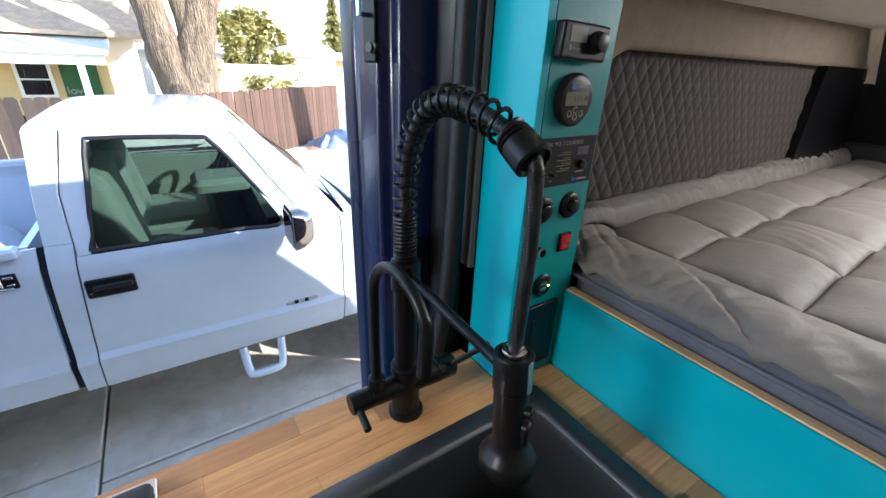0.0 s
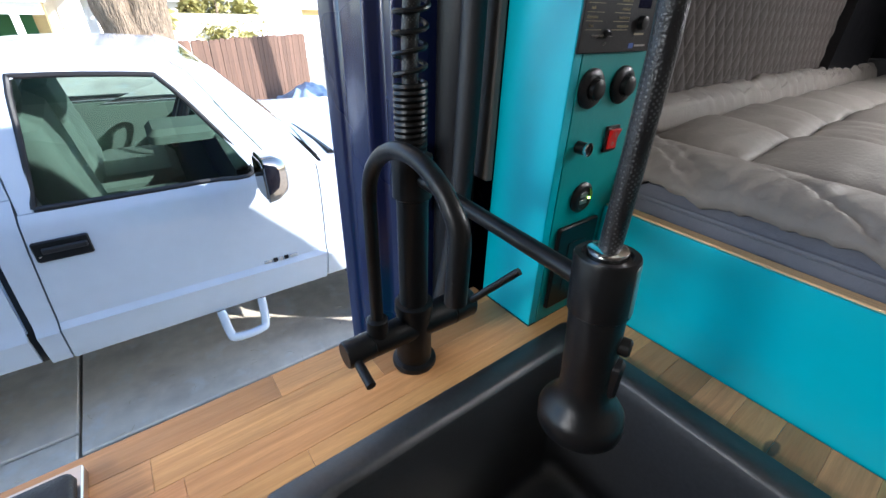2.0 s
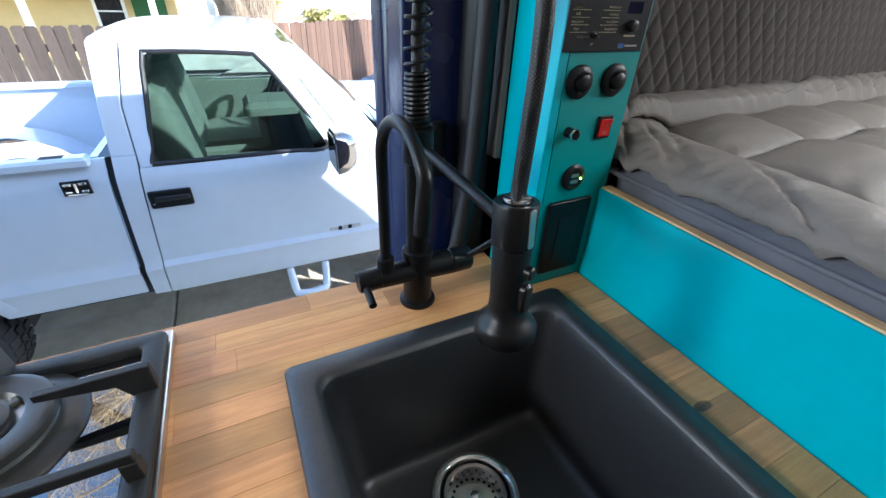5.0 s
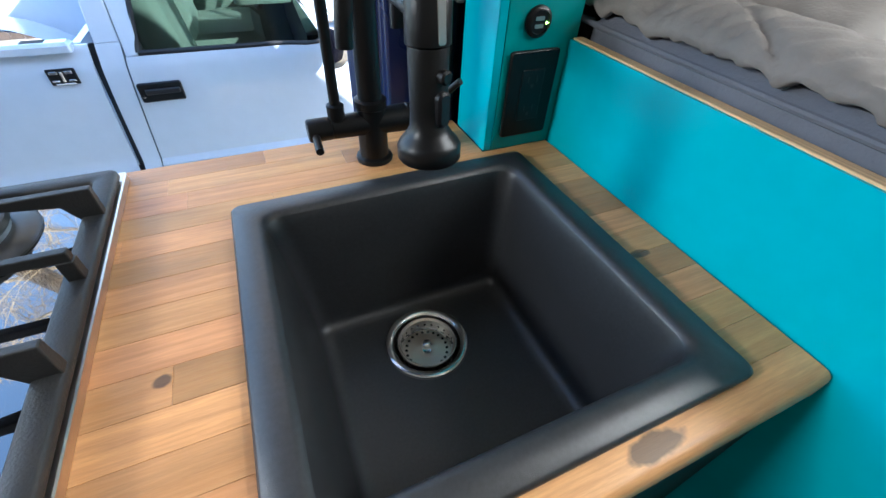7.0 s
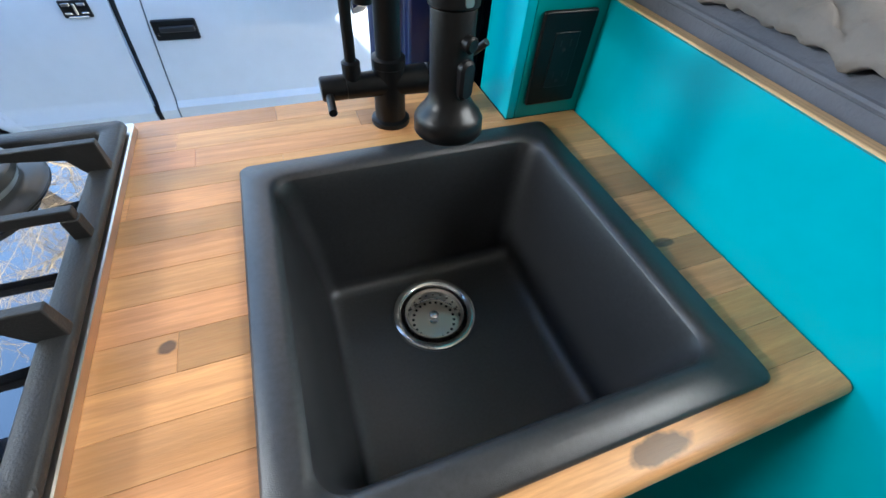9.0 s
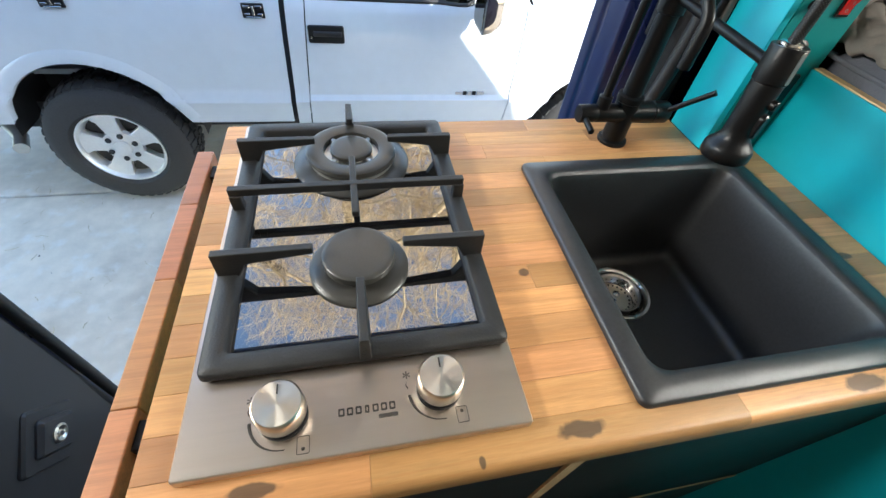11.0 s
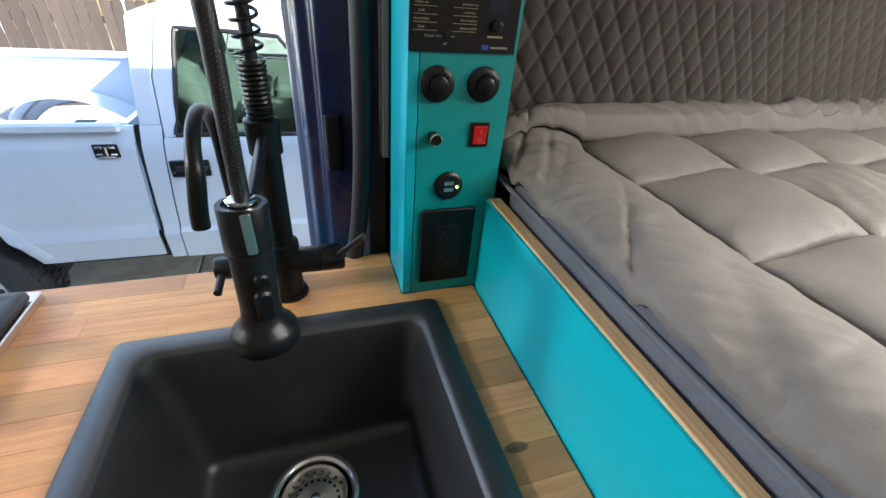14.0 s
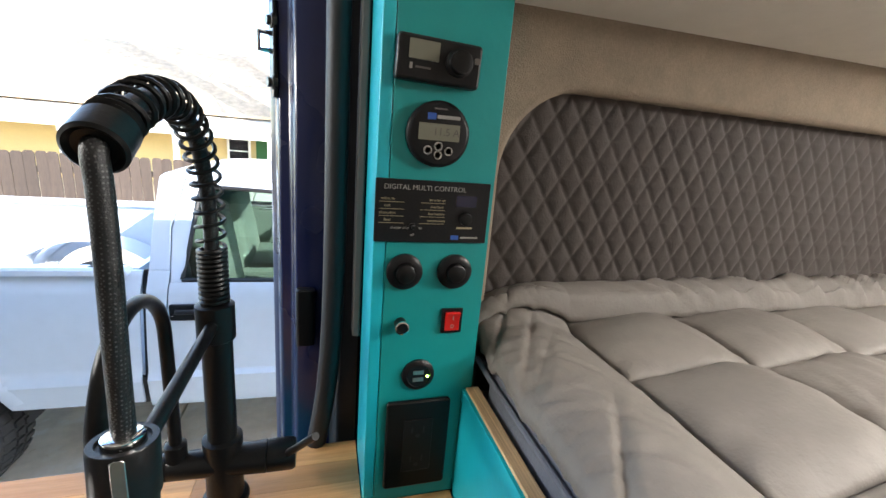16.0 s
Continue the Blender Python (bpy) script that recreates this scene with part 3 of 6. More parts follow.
part("tie_down_cup", turned(rslab(-0.062, 0.062, -0.05, 0.05, -0.02, 0.016, 0.012, 0.010), cup), TRIMP, trim)
part("tie_down_ring", turned(lathe((0, 0, 0.014), (0, 0, 1), [(0, 0.026), (0.006, 0.026), (0.009, 0.020), (0.005, 0.017), (0.003, 0.010), (0.008, 0.008), (0.009, 0.001)], 24), cup), ALU, trim, "dull steel ring")

# ---------- control column and bed board ----------
col = thing("control_column", (0.79, 0.43, CT), "teal painted column with switches, meters and a socket", "column")
# The face takes the darker teal for its shade, the side the bright one.
part("face_panel", box(0.7455, 0.852, 0.394, 0.406, CT, 1.80), TEAL_SHADED, col, bevel=0.0006)
part("side_panel", box(0.733, 0.745, 0.3945, 0.482, CT, 1.80), TEAL, col, bevel=0.0012)
part("back_panel", box(0.747, 0.852, 0.458, 0.470, CT, 1.80), TEAL_SHADED, col)
FY = 0.394


def fy(poly, d0, d1):
    """A plate on the column's face, from d0 to d1 metres proud of it."""
    return prism(poly, "y", FY - d0, FY - d1)


def on_face(x, z, d):
    return pose(x, FY - d, z, 90, 0, 0)


def rpoly(x, z, hx, hz, r):
    return [(p[0], p[1]) for p in rring(x, z, hx, hz, r, 0, 4)]


heater = thing("heater_control", (0.782, FY, 1.370), "slim black heater control with grey display on the teal column", "control panel")
hm = Matrix.Translation((0.7825, FY, 1.3700)) @ Matrix.Diagonal((0.86, 1, 0.82, 1)) @ Matrix.Rotation(radians(2.0), 4, "Y") @ Matrix.Translation((-0.789, -FY, -1.385))
part("case", turned(fy(rpoly(0.789, 1.385, 0.0445, 0.0225, 0.004), 0, 0.014), hm), PLASTIC, heater, bevel=0.0025)
part("display", turned(fy(rpoly(0.772, 1.393, 0.0155, 0.0095, 0.001), 0.014, 0.0146), hm), LCD, heater, "grey display")
part("dial", turned(lathe((0.809, FY - 0.014, 1.386), (0.809, FY - 0.03, 1.386), [(0, 0.0145), (0.002, 0.0145), (0.0035, 0.012), (0.009, 0.0115), (0.0095, 0.010)], 28), hm), BLACK, heater)
part("button", turned(fy(rpoly(0.828, 1.391, 0.003, 0.003, 0.001), 0.014, 0.0155), hm), GREYINK, heater)
part("print_bar", turned(fy(rpoly(0.772, 1.376, 0.008, 0.001, 0.0004), 0.014, 0.0143), hm), GREYINK, heater)
part("print_mark", turned(fy(rpoly(0.7595, 1.3765, 0.0015, 0.003, 0.0004), 0.014, 0.0143), hm), INK, heater)

meter = thing("battery_meter", (0.788, FY, 1.309), "round black battery meter with a grey display and four ring buttons", "meter")
part("case", lathe((0.788, FY, 1.309), (0.788, FY - 0.03, 1.309), [(0, 0.0300), (0.006, 0.0300), (0.0085, 0.0275), (0.009, 0.026)], 40), PLASTIC, meter)
part("display", fy(rpoly(0.788, 1.311, 0.0195, 0.0075, 0.0008), 0.009, 0.0095), LCD, meter, "grey display")
words("11.5 A", 0.0095, on_face(0.7945, 1.311, 0.0097), GREYINK, meter, "digits")
for bx, bz in ((0.778, 1.2945), (0.798, 1.2945), (0.788, 1.2985), (0.788, 1.2905)):
    part("ring_button", lathe((bx, FY - 0.009, bz), (bx, FY - 0.02, bz), [(0, 0.0041), (0.0006, 0.0041), (0.0006, 0.0029), (0, 0.0029)], 16), INK, meter)
part("print_bar", fy(rpoly(0.796, 1.3245, 0.011, 0.0016, 0.0006), 0.009, 0.0093), INK, meter)
part("print_bar", fy(rpoly(0.788, 1.3315, 0.006, 0.0007, 0.0003), 0.009, 0.0093), GREYINK, meter)
part("print_mark", fy(rpoly(0.780, 1.3245, 0.004, 0.003, 0.0006), 0.009, 0.0093), BLUEINK, meter)

multi = thing("multi_control_panel", (0.79, FY, 1.235), "flat black control panel with pale printing on the teal column", "control panel")
part("plate", fy(rpoly(0.790, 1.2355, 0.0575, 0.0305, 0.001), 0, 0.003), PLASTIC, multi, bevel=0.0008)
words("DIGITAL MULTI CONTROL", 0.0068, on_face(0.781, 1.2585, 0.0032), INK, multi)
rows_l = ["mains on", "bulk", "absorption", "float"]
rows_r = ["inverter on", "overload", "low battery", "temperature"]
for i in range(4):
    z = 1.2475 - i * 0.0068
    words(rows_l[i], 0.0036, on_face(0.7445, z, 0.0032), YELLOWINK, multi)
    words(rows_r[i], 0.0036, on_face(0.793, z, 0.0032), YELLOWINK, multi)
    part("rule", fy(rpoly(0.7485, z - 0.0031, 0.012, 0.00025, 0.0001), 0.003, 0.0032), YELLOWINK, multi)
    part("rule", fy(rpoly(0.789, z - 0.0031, 0.0125, 0.00025, 0.0001), 0.003, 0.0032), YELLOWINK, multi)
words("charger only", 0.0036, on_face(0.757, 1.2195, 0.0032), INK, multi)
words("on", 0.0036, on_face(0.7775, 1.2195, 0.0032), INK, multi)
words("off", 0.0036, on_face(0.7695, 1.2125, 0.0032), INK, multi)
part("toggle_bush", lathe((0.7695, FY - 0.003, 1.221), (0.7695, FY - 0.03, 1.221), [(0, 0.0035), (0.002, 0.0035), (0.0025, 0.002), (0.006, 0.0016)], 14), BLACK, multi)
part("blue_window", fy(rpoly(0.823, 1.2475, 0.0105, 0.0055, 0.0005), 0.003, 0.0034), mat("dark_blue_window", (0.008, 0.009, 0.032), 0.15), multi)
part("knob", lathe((0.823, FY - 0.003, 1.230), (0.823, FY - 0.03, 1.230), [(0, 0.0065), (0.005, 0.006), (0.0055, 0.005)], 20), BLACK, multi)
part("print_bar", fy(rpoly(0.823, 1.2205, 0.0085, 0.0009, 0.0003), 0.003, 0.0033), YELLOWINK, multi)
part("print_bar", fy(rpoly(0.829, 1.2105, 0.0095, 0.0009, 0.0003), 0.003, 0.0033), INK, multi)
part("print_mark", fy(rpoly(0.8135, 1.2105, 0.004, 0.0022, 0.0005), 0.003, 0.0033), BLUEINK, multi)

dimmer = thing("round_switch", (0.765, FY, 1.174), "round black push switch with raised button", "switch", "round switches")
part("bezel", lathe((0.765, FY, 1.174), (0.765, FY - 0.03, 1.174), [(0, 0.0185), (0.003, 0.0185), (0.0055, 0.016), (0.006, 0.011), (0.004, 0.0105)], 36), PLASTIC, dimmer)
part("button", lathe((0.765, FY - 0.003, 1.174), (0.765, FY - 0.03, 1.174), [(0, 0.0095), (0.008, 0.0095), (0.0095, 0.0075)], 28), BLACK, dimmer)
copy_thing(dimmer, Matrix.Translation((0.8175, FY, 1.174)))

knob = thing("dimmer_knob", (0.764, FY, 1.1175), "small black knob with a bright rim", "knob")
part("stem", lathe((0.764, FY, 1.1175), (0.764, FY - 0.04, 1.1175), [(0, 0.0065), (0.012, 0.0065), (0.0125, 0.0055)], 20), BLACK, knob)
part("rim", lathe((0.764, FY - 0.0115, 1.1175), (0.764, FY - 0.04, 1.1175), [(0, 0.0072), (0.002, 0.0072), (0.0025, 0.0058), (0.0, 0.0058)], 20), CHROME, knob, "bright rim", )

sw = thing("rocker_switch", (0.8195, FY, 1.119), "red rocker switch in a black frame", "switch")
part("frame", fy(rpoly(0.8195, 1.119, 0.0115, 0.0140, 0.001), 0, 0.003), PLASTIC, sw, bevel=0.0006)
part("rocker", prism([(FY - 0.003, 1.1085), (FY - 0.0050, 1.1085), (FY - 0.0045, 1.119), (FY - 0.0085, 1.1295), (FY - 0.003, 1.1295)], "x", 0.8115, 0.8275), REDSW, sw, "glossy red rocker", bevel=0.0006)
part("mark", fy(rpoly(0.8195, 1.124, 0.0004, 0.0025, 0.0002), 0.0069, 0.0073), INK, sw)
part("ring_mark", lathe((0.8195, FY - 0.0047, 1.1135), (0.8195, FY - 0.02, 1.1135), [(0, 0.0021), (0.0004, 0.0021), (0.0004, 0.0014), (0, 0.0014)], 16), INK, sw)

usb = thing("usb_socket", (0.787, FY, 1.0565), "round black twin charging socket with a green light", "socket")
part("bezel", lathe((0.787, FY, 1.0565), (0.787, FY - 0.03, 1.0565), [(0, 0.0178), (0.003, 0.0178), (0.0055, 0.015), (0.006, 0.013), (0.0045, 0.0125)], 36), PLASTIC, usb)
for dz in (0.0042, -0.0042):
    part("port", fy(rpoly(0.7865, 1.0565 + dz, 0.0058, 0.0021, 0.0004), 0.0045, 0.0056), ALU, usb, "pale metal port")
part("light", lathe((0.7968, FY - 0.0045, 1.0555), (0.7968, FY - 0.02, 1.0555), [(0, 0.0014), (0.001, 0.0014), (0.0015, 0.0008)], 10), LED, usb, "green light")

sock = thing("mains_socket", (0.79, FY, 0.97), "black double mains socket on a smooth black plate", "socket")
part("plate", fy(rpoly(0.7905, 0.969, 0.0360, 0.0565, 0.004), 0, 0.006), BLACK, sock, bevel=0.002)
part("insert", fy(rpoly(0.7905, 0.969, 0.0165, 0.0335, 0.001), 0.006, 0.0072), PLASTIC, sock, bevel=0.0005)
for dz in (0.019, -0.019):
    for dx, hz in ((-0.0065, 0.0035), (0.0065, 0.0042)):
        part("slot", fy(rpoly(0.7905 + dx, 0.971 + dz, 0.0009, hz, 0.0002), 0.0072, 0.0074), DARK, sock)
    part("slot", fy(rpoly(0.7905, 0.963 + dz, 0.0022, 0.0022, 0.001), 0.0072, 0.0074), DARK, sock)

board = thing("bed_board", (0.85, -0.2, 0.0), "teal painted plywood board with bare plywood edge beside the bed", "board")
part("face", box(0.8405, 0.844, -0.95, 0.393, 0.0, 1.033), TEAL, board)
part("plywood_core", box(0.8442, 0.860, -0.95, 0.393, 0.0, 1.035), PLY, board, "bare layered plywood edge", bevel=0.0015)

# ---------- bed ----------
mattress = tagged(part("mattress", rslab(0.866, 2.28, -0.95, 0.415, 0.78, 1.062, 0.05, 0.016), MATTR), "slate grey sheeted mattress on the bed base", "mattress")
part("piping", tube(smooth_line([(0.8675, -0.90, 1.050), (0.8675, -0.40, 1.050), (0.8675, 0.36, 1.050), (0.880, 0.403, 1.050)], 8), 0.0035, 8), MATTR, mattress)
tagged(part("platform", box(0.864, 2.28, -0.95, 0.43, 0.0, 0.778), TEAL_SHADED, smooth=False), "plain teal box platform under the mattress", "platform")


random.seed(21)
CREASES = [(random.uniform(-0.5, 0.42), random.uniform(-0.5, 0.5), random.uniform(0.25, 0.8), random.uniform(0.0015, 0.0042), random.uniform(0.004, 0.008)) for _ in range(28)]
PX, PY, SX0, SY0, RB = 0.1715, 0.1535, 0.985, 0.308, 0.430      # seam pitch, first seams, foot of the wall roll


def comforter_at(x, y):
    """A point of the quilted sheet: seamed squares, a plain rolled border and a rumpled roll along the wall."""
    z = 1.076 + 0.010 * noise.noise((x * 1.6, y * 1.6, 3))
    dx, dy = 0.007 * noise.noise((x * 5, y * 5, 5)), 0.006 * noise.noise((x * 5, y * 5, 15))
    if x >= SX0:
        a, b = (x - SX0) / PX % 1.0, (y - SY0) / PY % 1.0
        pa, pb = (4 * a * (1 - a)) ** 0.48, (4 * b * (1 - b)) ** 0.52
        i, j = math.floor((x - SX0) / PX + 1e-6), math.floor((y - SY0) / PY + 1e-6)
        slump = 0.020 * math.sin(math.pi * a) * (a - 0.5) + 0.004 * noise.noise((i * 3.3, j * 2.7, 1)) * math.sin(math.pi * a) * math.sin(math.pi * b)
        fade = min(1.0, max(0.0, (RB - y) / 0.020)) ** 0.6
        z += 0.032 * pa * (0.34 + 0.66 * pb) * fade + slump * fade + 0.016 * (1 - fade)
        pull = max(0.0, 0.10 - abs(noise.noise((a * 2.2 + b * 1.2 + i * 4.1, b * 2.0 - a * 1.4 + j * 3.7, 7.5)))) / 0.10
        z -= 0.0008 * pull * pa * pb * fade
        z += (0.0024 * noise.noise((x * 13, y * 9, 5)) + 0.0022 * noise.noise((x * 30 + 6 * noise.noise((x * 5, y * 5, 2)), y * 12, 8))) * pa * pb * fade
        edge_d, end_d = min(a, 1 - a) * PX, min(b, 1 - b) * PY
        z += fade * (0.0062 * noise.noise((y * 52, i * 3.1 + (a > 0.5), x * 12)) * min(1, edge_d / 0.005) * math.exp(-edge_d / 0.020) + 0.0045 * noise.noise((x * 50, j * 2.3 + (b > 0.5), y * 12)) * min(1, end_d / 0.005) * math.exp(-end_d / 0.018))
    else:
        k = (SX0 - x) / 0.123
        fade = 1 - min(1.0, max(0.0, (y - RB) / 0.06))
        z += 0.012 * min(1.0, max(0.0, (y - RB + 0.02) / 0.02))
        z += (0.026 * math.sin(math.pi * min(1.0, 0.02 + k * 0.76)) ** 0.55) * fade - 0.016 * k**5
        z += 0.0026 * fade * noise.noise((y * 70, 1.3, x * 12)) * min(1, k / 0.05) * math.exp(-k / 0.14)
        for y0, sl, ln, dp, wd in CREASES:
            if 1 - k < ln:
                o = (y - y0 - sl * 0.09 * (1 - k) - 0.004 * math.sin(k * 9)) / wd
                if abs(o) < 3:
                    z -= 0.6 * dp * (math.exp(-o * o) - 0.6 * math.exp(-((o - 1.6) ** 2))) * (1 - (1 - k) / ln) ** 0.6
        vale = max(0.0, 0.30 - abs(noise.noise((y * 13 + 2.5 * k, 0.6 * k, 31.0)))) / 0.30
        tuck = max(0.0, 0.22 - abs(noise.noise((y * 27 - 3 * k, k, 12.0)))) / 0.22
        z -= fade * (0.0085 * vale**1.6 * k**1.3 + 0.0040 * tuck**1.4 * k**0.8)
        z += 0.0022 * noise.noise((x * 9, y * 11, 4)) * min(1, 2 * k) + 0.012 * max(0.0, 0.25 - y) * min(1, k)
        if k > 0.96:
            z -= 0.010 * (k - 0.96) / 0.04
    if y > RB:
        k = min(1.0, (y - RB) / (0.462 - RB))
        blend = 1.0 if x >= SX0 else max(0.0, 1 - (SX0 - x) / 0.10)
        lift = 0.020 * min(1.0, k * 4) ** 0.6 * (1 - k) + 0.036 * k**0.8 - 0.006 * max(0.0, k - 0.85) / 0.15
        z += lift * (0.55 + 0.45 * blend) + 0.005 * noise.noise((x * 3, 0, 2)) * k
        rum = min(1.0, max(0.0, x - 1.06) * 3.2) * (0.45 + 0.55 * min(1, abs(noise.noise((x * 4, 8, 1))) * 3))
        fold = 1 - abs(math.sin(x * 62 + 90 * (y - RB) + 6 * noise.noise((x * 5, 2, y * 5)))) ** 0.8
        fine = noise.noise((x * 70 + y * 30, y * 9, 6))
        z += rum * (0.024 * (fold - 0.4) + 0.005 * fine) * math.sin(math.pi * min(1.0, 0.10 + 0.72 * k)) + 0.0025 * noise.noise((x * 16, y * 22, 9)) * k
    return (x + dx, min(y + dy * (y < 0.44), 0.464), z)


def sheet(name, x0, x1, y0, y1, nx, ny, label=""):
    ob = part(name, grid(nx, ny, lambda s, t: comforter_at(x0 + min(s, 0.99999) * (x1 - x0), y0 + min(t, 0.99999) * (y1 - y0))), COMF, comf, label, angle=180)
    so = ob.modifiers.new("thickness", "SOLIDIFY")
    so.thickness, so.offset = 0.008, -1


comf = thing("comforter", (1.5, -0.2, 1.07), "grey satin quilted comforter, rumpled along its border and wall", "comforter")
sheet("border", 0.862, SX0 - 0.00001, -0.95, RB, 44, 420, "plain rolled border with short creases")
sheet("wall_roll", 0.862, 2.27, RB + 0.00001, 0.462, 440, 34, "gathered roll along the wall")
for i in range(8):
    for j in range(-8, 1):
        xa, ya = SX0 + i * PX, SY0 + j * PY
        yb = min(ya + PY, RB)
        xb = min(xa + PX, 2.27)
        n = 40 if i < 4 and j > -3 else 20
        sheet("quilt_square", xa + 0.00001, xb, ya + 0.00001, yb, n, n)

# ---------- kitchen unit ----------
unit = thing("kitchen_unit", (0.4, 0.25, 0.0), "kitchen unit with matt black drawer fronts and bare plywood edges", "kitchen unit")
part("drawer_front", rslab(-0.02, 0.335, -0.024, -0.006, 0.42, CT - 0.045, 0.002), DRAWER, unit, bevel=0.001)
part("drawer_front", rslab(0.352, 0.8395, -0.024, -0.006, 0.42, CT - 0.045, 0.002), DRAWER, unit, bevel=0.001)
part("drawer_front", rslab(-0.02, 0.8395, -0.024, -0.006, 0.05, 0.40, 0.002), DRAWER, unit, bevel=0.001)
part("divider_edge", box(0.336, 0.351, -0.026, -0.004, 0.05, CT - 0.040), PLY, unit, "bare plywood edge")
part("side_panel", box(-0.03, -0.021, 0.0, 0.48, 0.0, CT - 0.041), TEAL_SHADED, unit)
part("back_panel", box(-0.02, 0.835, 0.47, 0.48, 0.0, CT - 0.041), TEAL_SHADED, unit)
part("rail", box(-0.02, 0.8395, -0.025, -0.008, 0.402, 0.418), PLY, unit)

top = thing("worktop", (0.4, 0.23, CT), "oiled oak butcher-block worktop of long staves with dark filled knots", "worktop")
random.seed(11)
ROWS, Y0, RW = 15, -0.030, 0.0353
XA, XB = -0.032, 0.838
HOLE = (0.418, 0.757)
for i in range(ROWS):
    y0, y1 = Y0 + i * RW, Y0 + (i + 1) * RW
    spans = [(XA, XB)] if not 1 <= i <= 10 else [(XA, HOLE[0]), (HOLE[1], XB)]
    if i >= 12:
        spans = [(XA, 0.732)] if i < 15 else spans
    for a, b in spans:
        x = a
        first = random.uniform(0.08, 0.3)
        while x < b - 1e-4:
            e = min(b, x + first)
            if b - e < 0.07:
                e = b
            first = random.uniform(0.18, 0.5)
            bm = box(x + 0.0001, e - 0.0001, y0 + 0.0001, y1 - 0.0001, CT - 0.038, CT)
            if i == 0:
                ed = [q for q in bm.edges if all(v.co.y < y0 + 0.001 for v in q.verts) and abs(q.verts[0].co.z - q.verts[1].co.z) < 1e-6]
                bmesh.ops.bevel(bm, geom=ed, offset=0.009, segments=4, affect="EDGES", profile=0.5)
            else:
                ed = [q for q in bm.edges if all(v.co.z > CT - 0.001 for v in q.verts)]
                bmesh.ops.bevel(bm, geom=ed, offset=0.0003, segments=1, affect="EDGES")
            part("stave", bm, WOOD, top)
            x = e

leaf = thing("folding_table_leaf", (-0.075, 0.2, 0.84), "reddish oak folding table leaf hanging beside the worktop", "table leaf")
y = -0.30
random.seed(5)
while y < 0.495:
    e = min(0.497, y + random.uniform(0.05, 0.16))
    part("stave", box(-0.088, -0.064, y + 0.0002, e - 0.0002, 0.42, 0.852), WOODRED, leaf, bevel=0.0015)
    y = e
for yy in (0.05, 0.44):
    br = part("bracket", box(-0.0635, -0.033, yy, yy + 0.028, 0.845 - 0.03, 0.845), PLASTIC, leaf, bevel=0.001)

# ---------- sink ----------
SX, SY, HX, HY = 0.5870, 0.1835, 0.1875, 0.1868
RT = CT + 0.0085
sink = thing("sink", (SX, SY, CT), "square black granite composite sink set in the oak worktop", "sink")
rings = [rring(SX, SY, HX, HY, 0.010, CT + 0.0005), rring(SX, SY, HX, HY, 0.010, RT - 0.003), rring(SX, SY, HX - 0.003, HY - 0.003, 0.009, RT)]
rings += [rring(SX, SY, HX - 0.0245, HY - 0.0245, 0.018, RT), rring(SX, SY, HX - 0.0280, HY - 0.0280, 0.020, RT - 0.0012), rring(SX, SY, HX - 0.0315, HY - 0.0315, 0.022, RT - 0.006), rring(SX, SY, HX - 0.0355, HY - 0.0355, 0.022, RT - 0.018)]
FX, FYC = SX + 0.006, SY + 0.003      # the basin's floor lies a little off the rim's centre
DX, DY, DR = 0.590, 0.248, 0.0535
rings += [rring((SX + FX) / 2, (SY + FYC) / 2, HX - 0.042, HY - 0.042, 0.022, 0.80), rring(FX, FYC, HX - 0.0465, HY - 0.0465, 0.022, 0.720), rring(FX, FYC, HX - 0.0485, HY - 0.0485, 0.020, 0.7115), rring(FX, FYC, HX - 0.0525, HY - 0.0525, 0.016, 0.7050), rring(FX, FYC, HX - 0.059, HY - 0.059, 0.012, 0.7008), rring(FX, FYC, HX - 0.07, HY - 0.07, 0.008, 0.700)]
rings.append([(DX + DR * math.cos(radians(90 * c + 90 * (k + 0.5) / 7)), DY + DR * math.sin(radians(90 * c + 90 * (k + 0.5) / 7)), 0.6995) for c in range(4) for k in range(7)])
part("rim", loft(rings[:6], first=False, last=False), SINKM, sink, angle=60)
part("basin", loft(rings[5:], first=False, last=False), SINKM, sink, angle=60)
drain = thing("sink_strainer", (DX, DY, 0.70), "polished steel basket strainer in the sink drain", "strainer")
part("flange", lathe((DX, DY, 0.6985), (DX, DY, 0.75), [(0.0012, 0.0580), (0.0040, 0.0565), (0.0050, 0.0530), (0.0040, 0.0480), (0.0, 0.0445), (-0.010, 0.0435), (-0.034, 0.0420), (-0.038, 0.030), (-0.038, 0.001)], 56, closed=False), CHROME, drain, "bright flanged drain cup")
part("basket", lathe((DX, DY, 0.6985), (DX, DY, 0.75), [(0.0015, 0.0365), (0.0030, 0.0385), (0.0042, 0.0398), (0.0030, 0.0408), (0.0010, 0.0398), (-0.017, 0.0372), (-0.0185, 0.0360), (-0.0175, 0.0352), (-0.0165, 0.0345), (-0.0165, 0.0005)][::-1], 56, closed=False), SPUN, drain, "bright perforated basket")
part("basket_wall", lathe((DX, DY, 0.6985), (DX, DY, 0.75), [(0.0030, 0.0384), (0.0010, 0.0380), (-0.0150, 0.0352), (-0.0166, 0.0340)], 56, closed=False), CHROME, drain)
HOLE_FLOOR = lathe((0, 0, 0), (0, 0, 1), [(0, 0.0021), (0.0003, 0.0021)], 10)
HOLE_WALL = lathe((0, 0, 0), (1, 0, 0), [(0, 0.0017), (0.0004, 0.0017)], 8)
first_hole = None
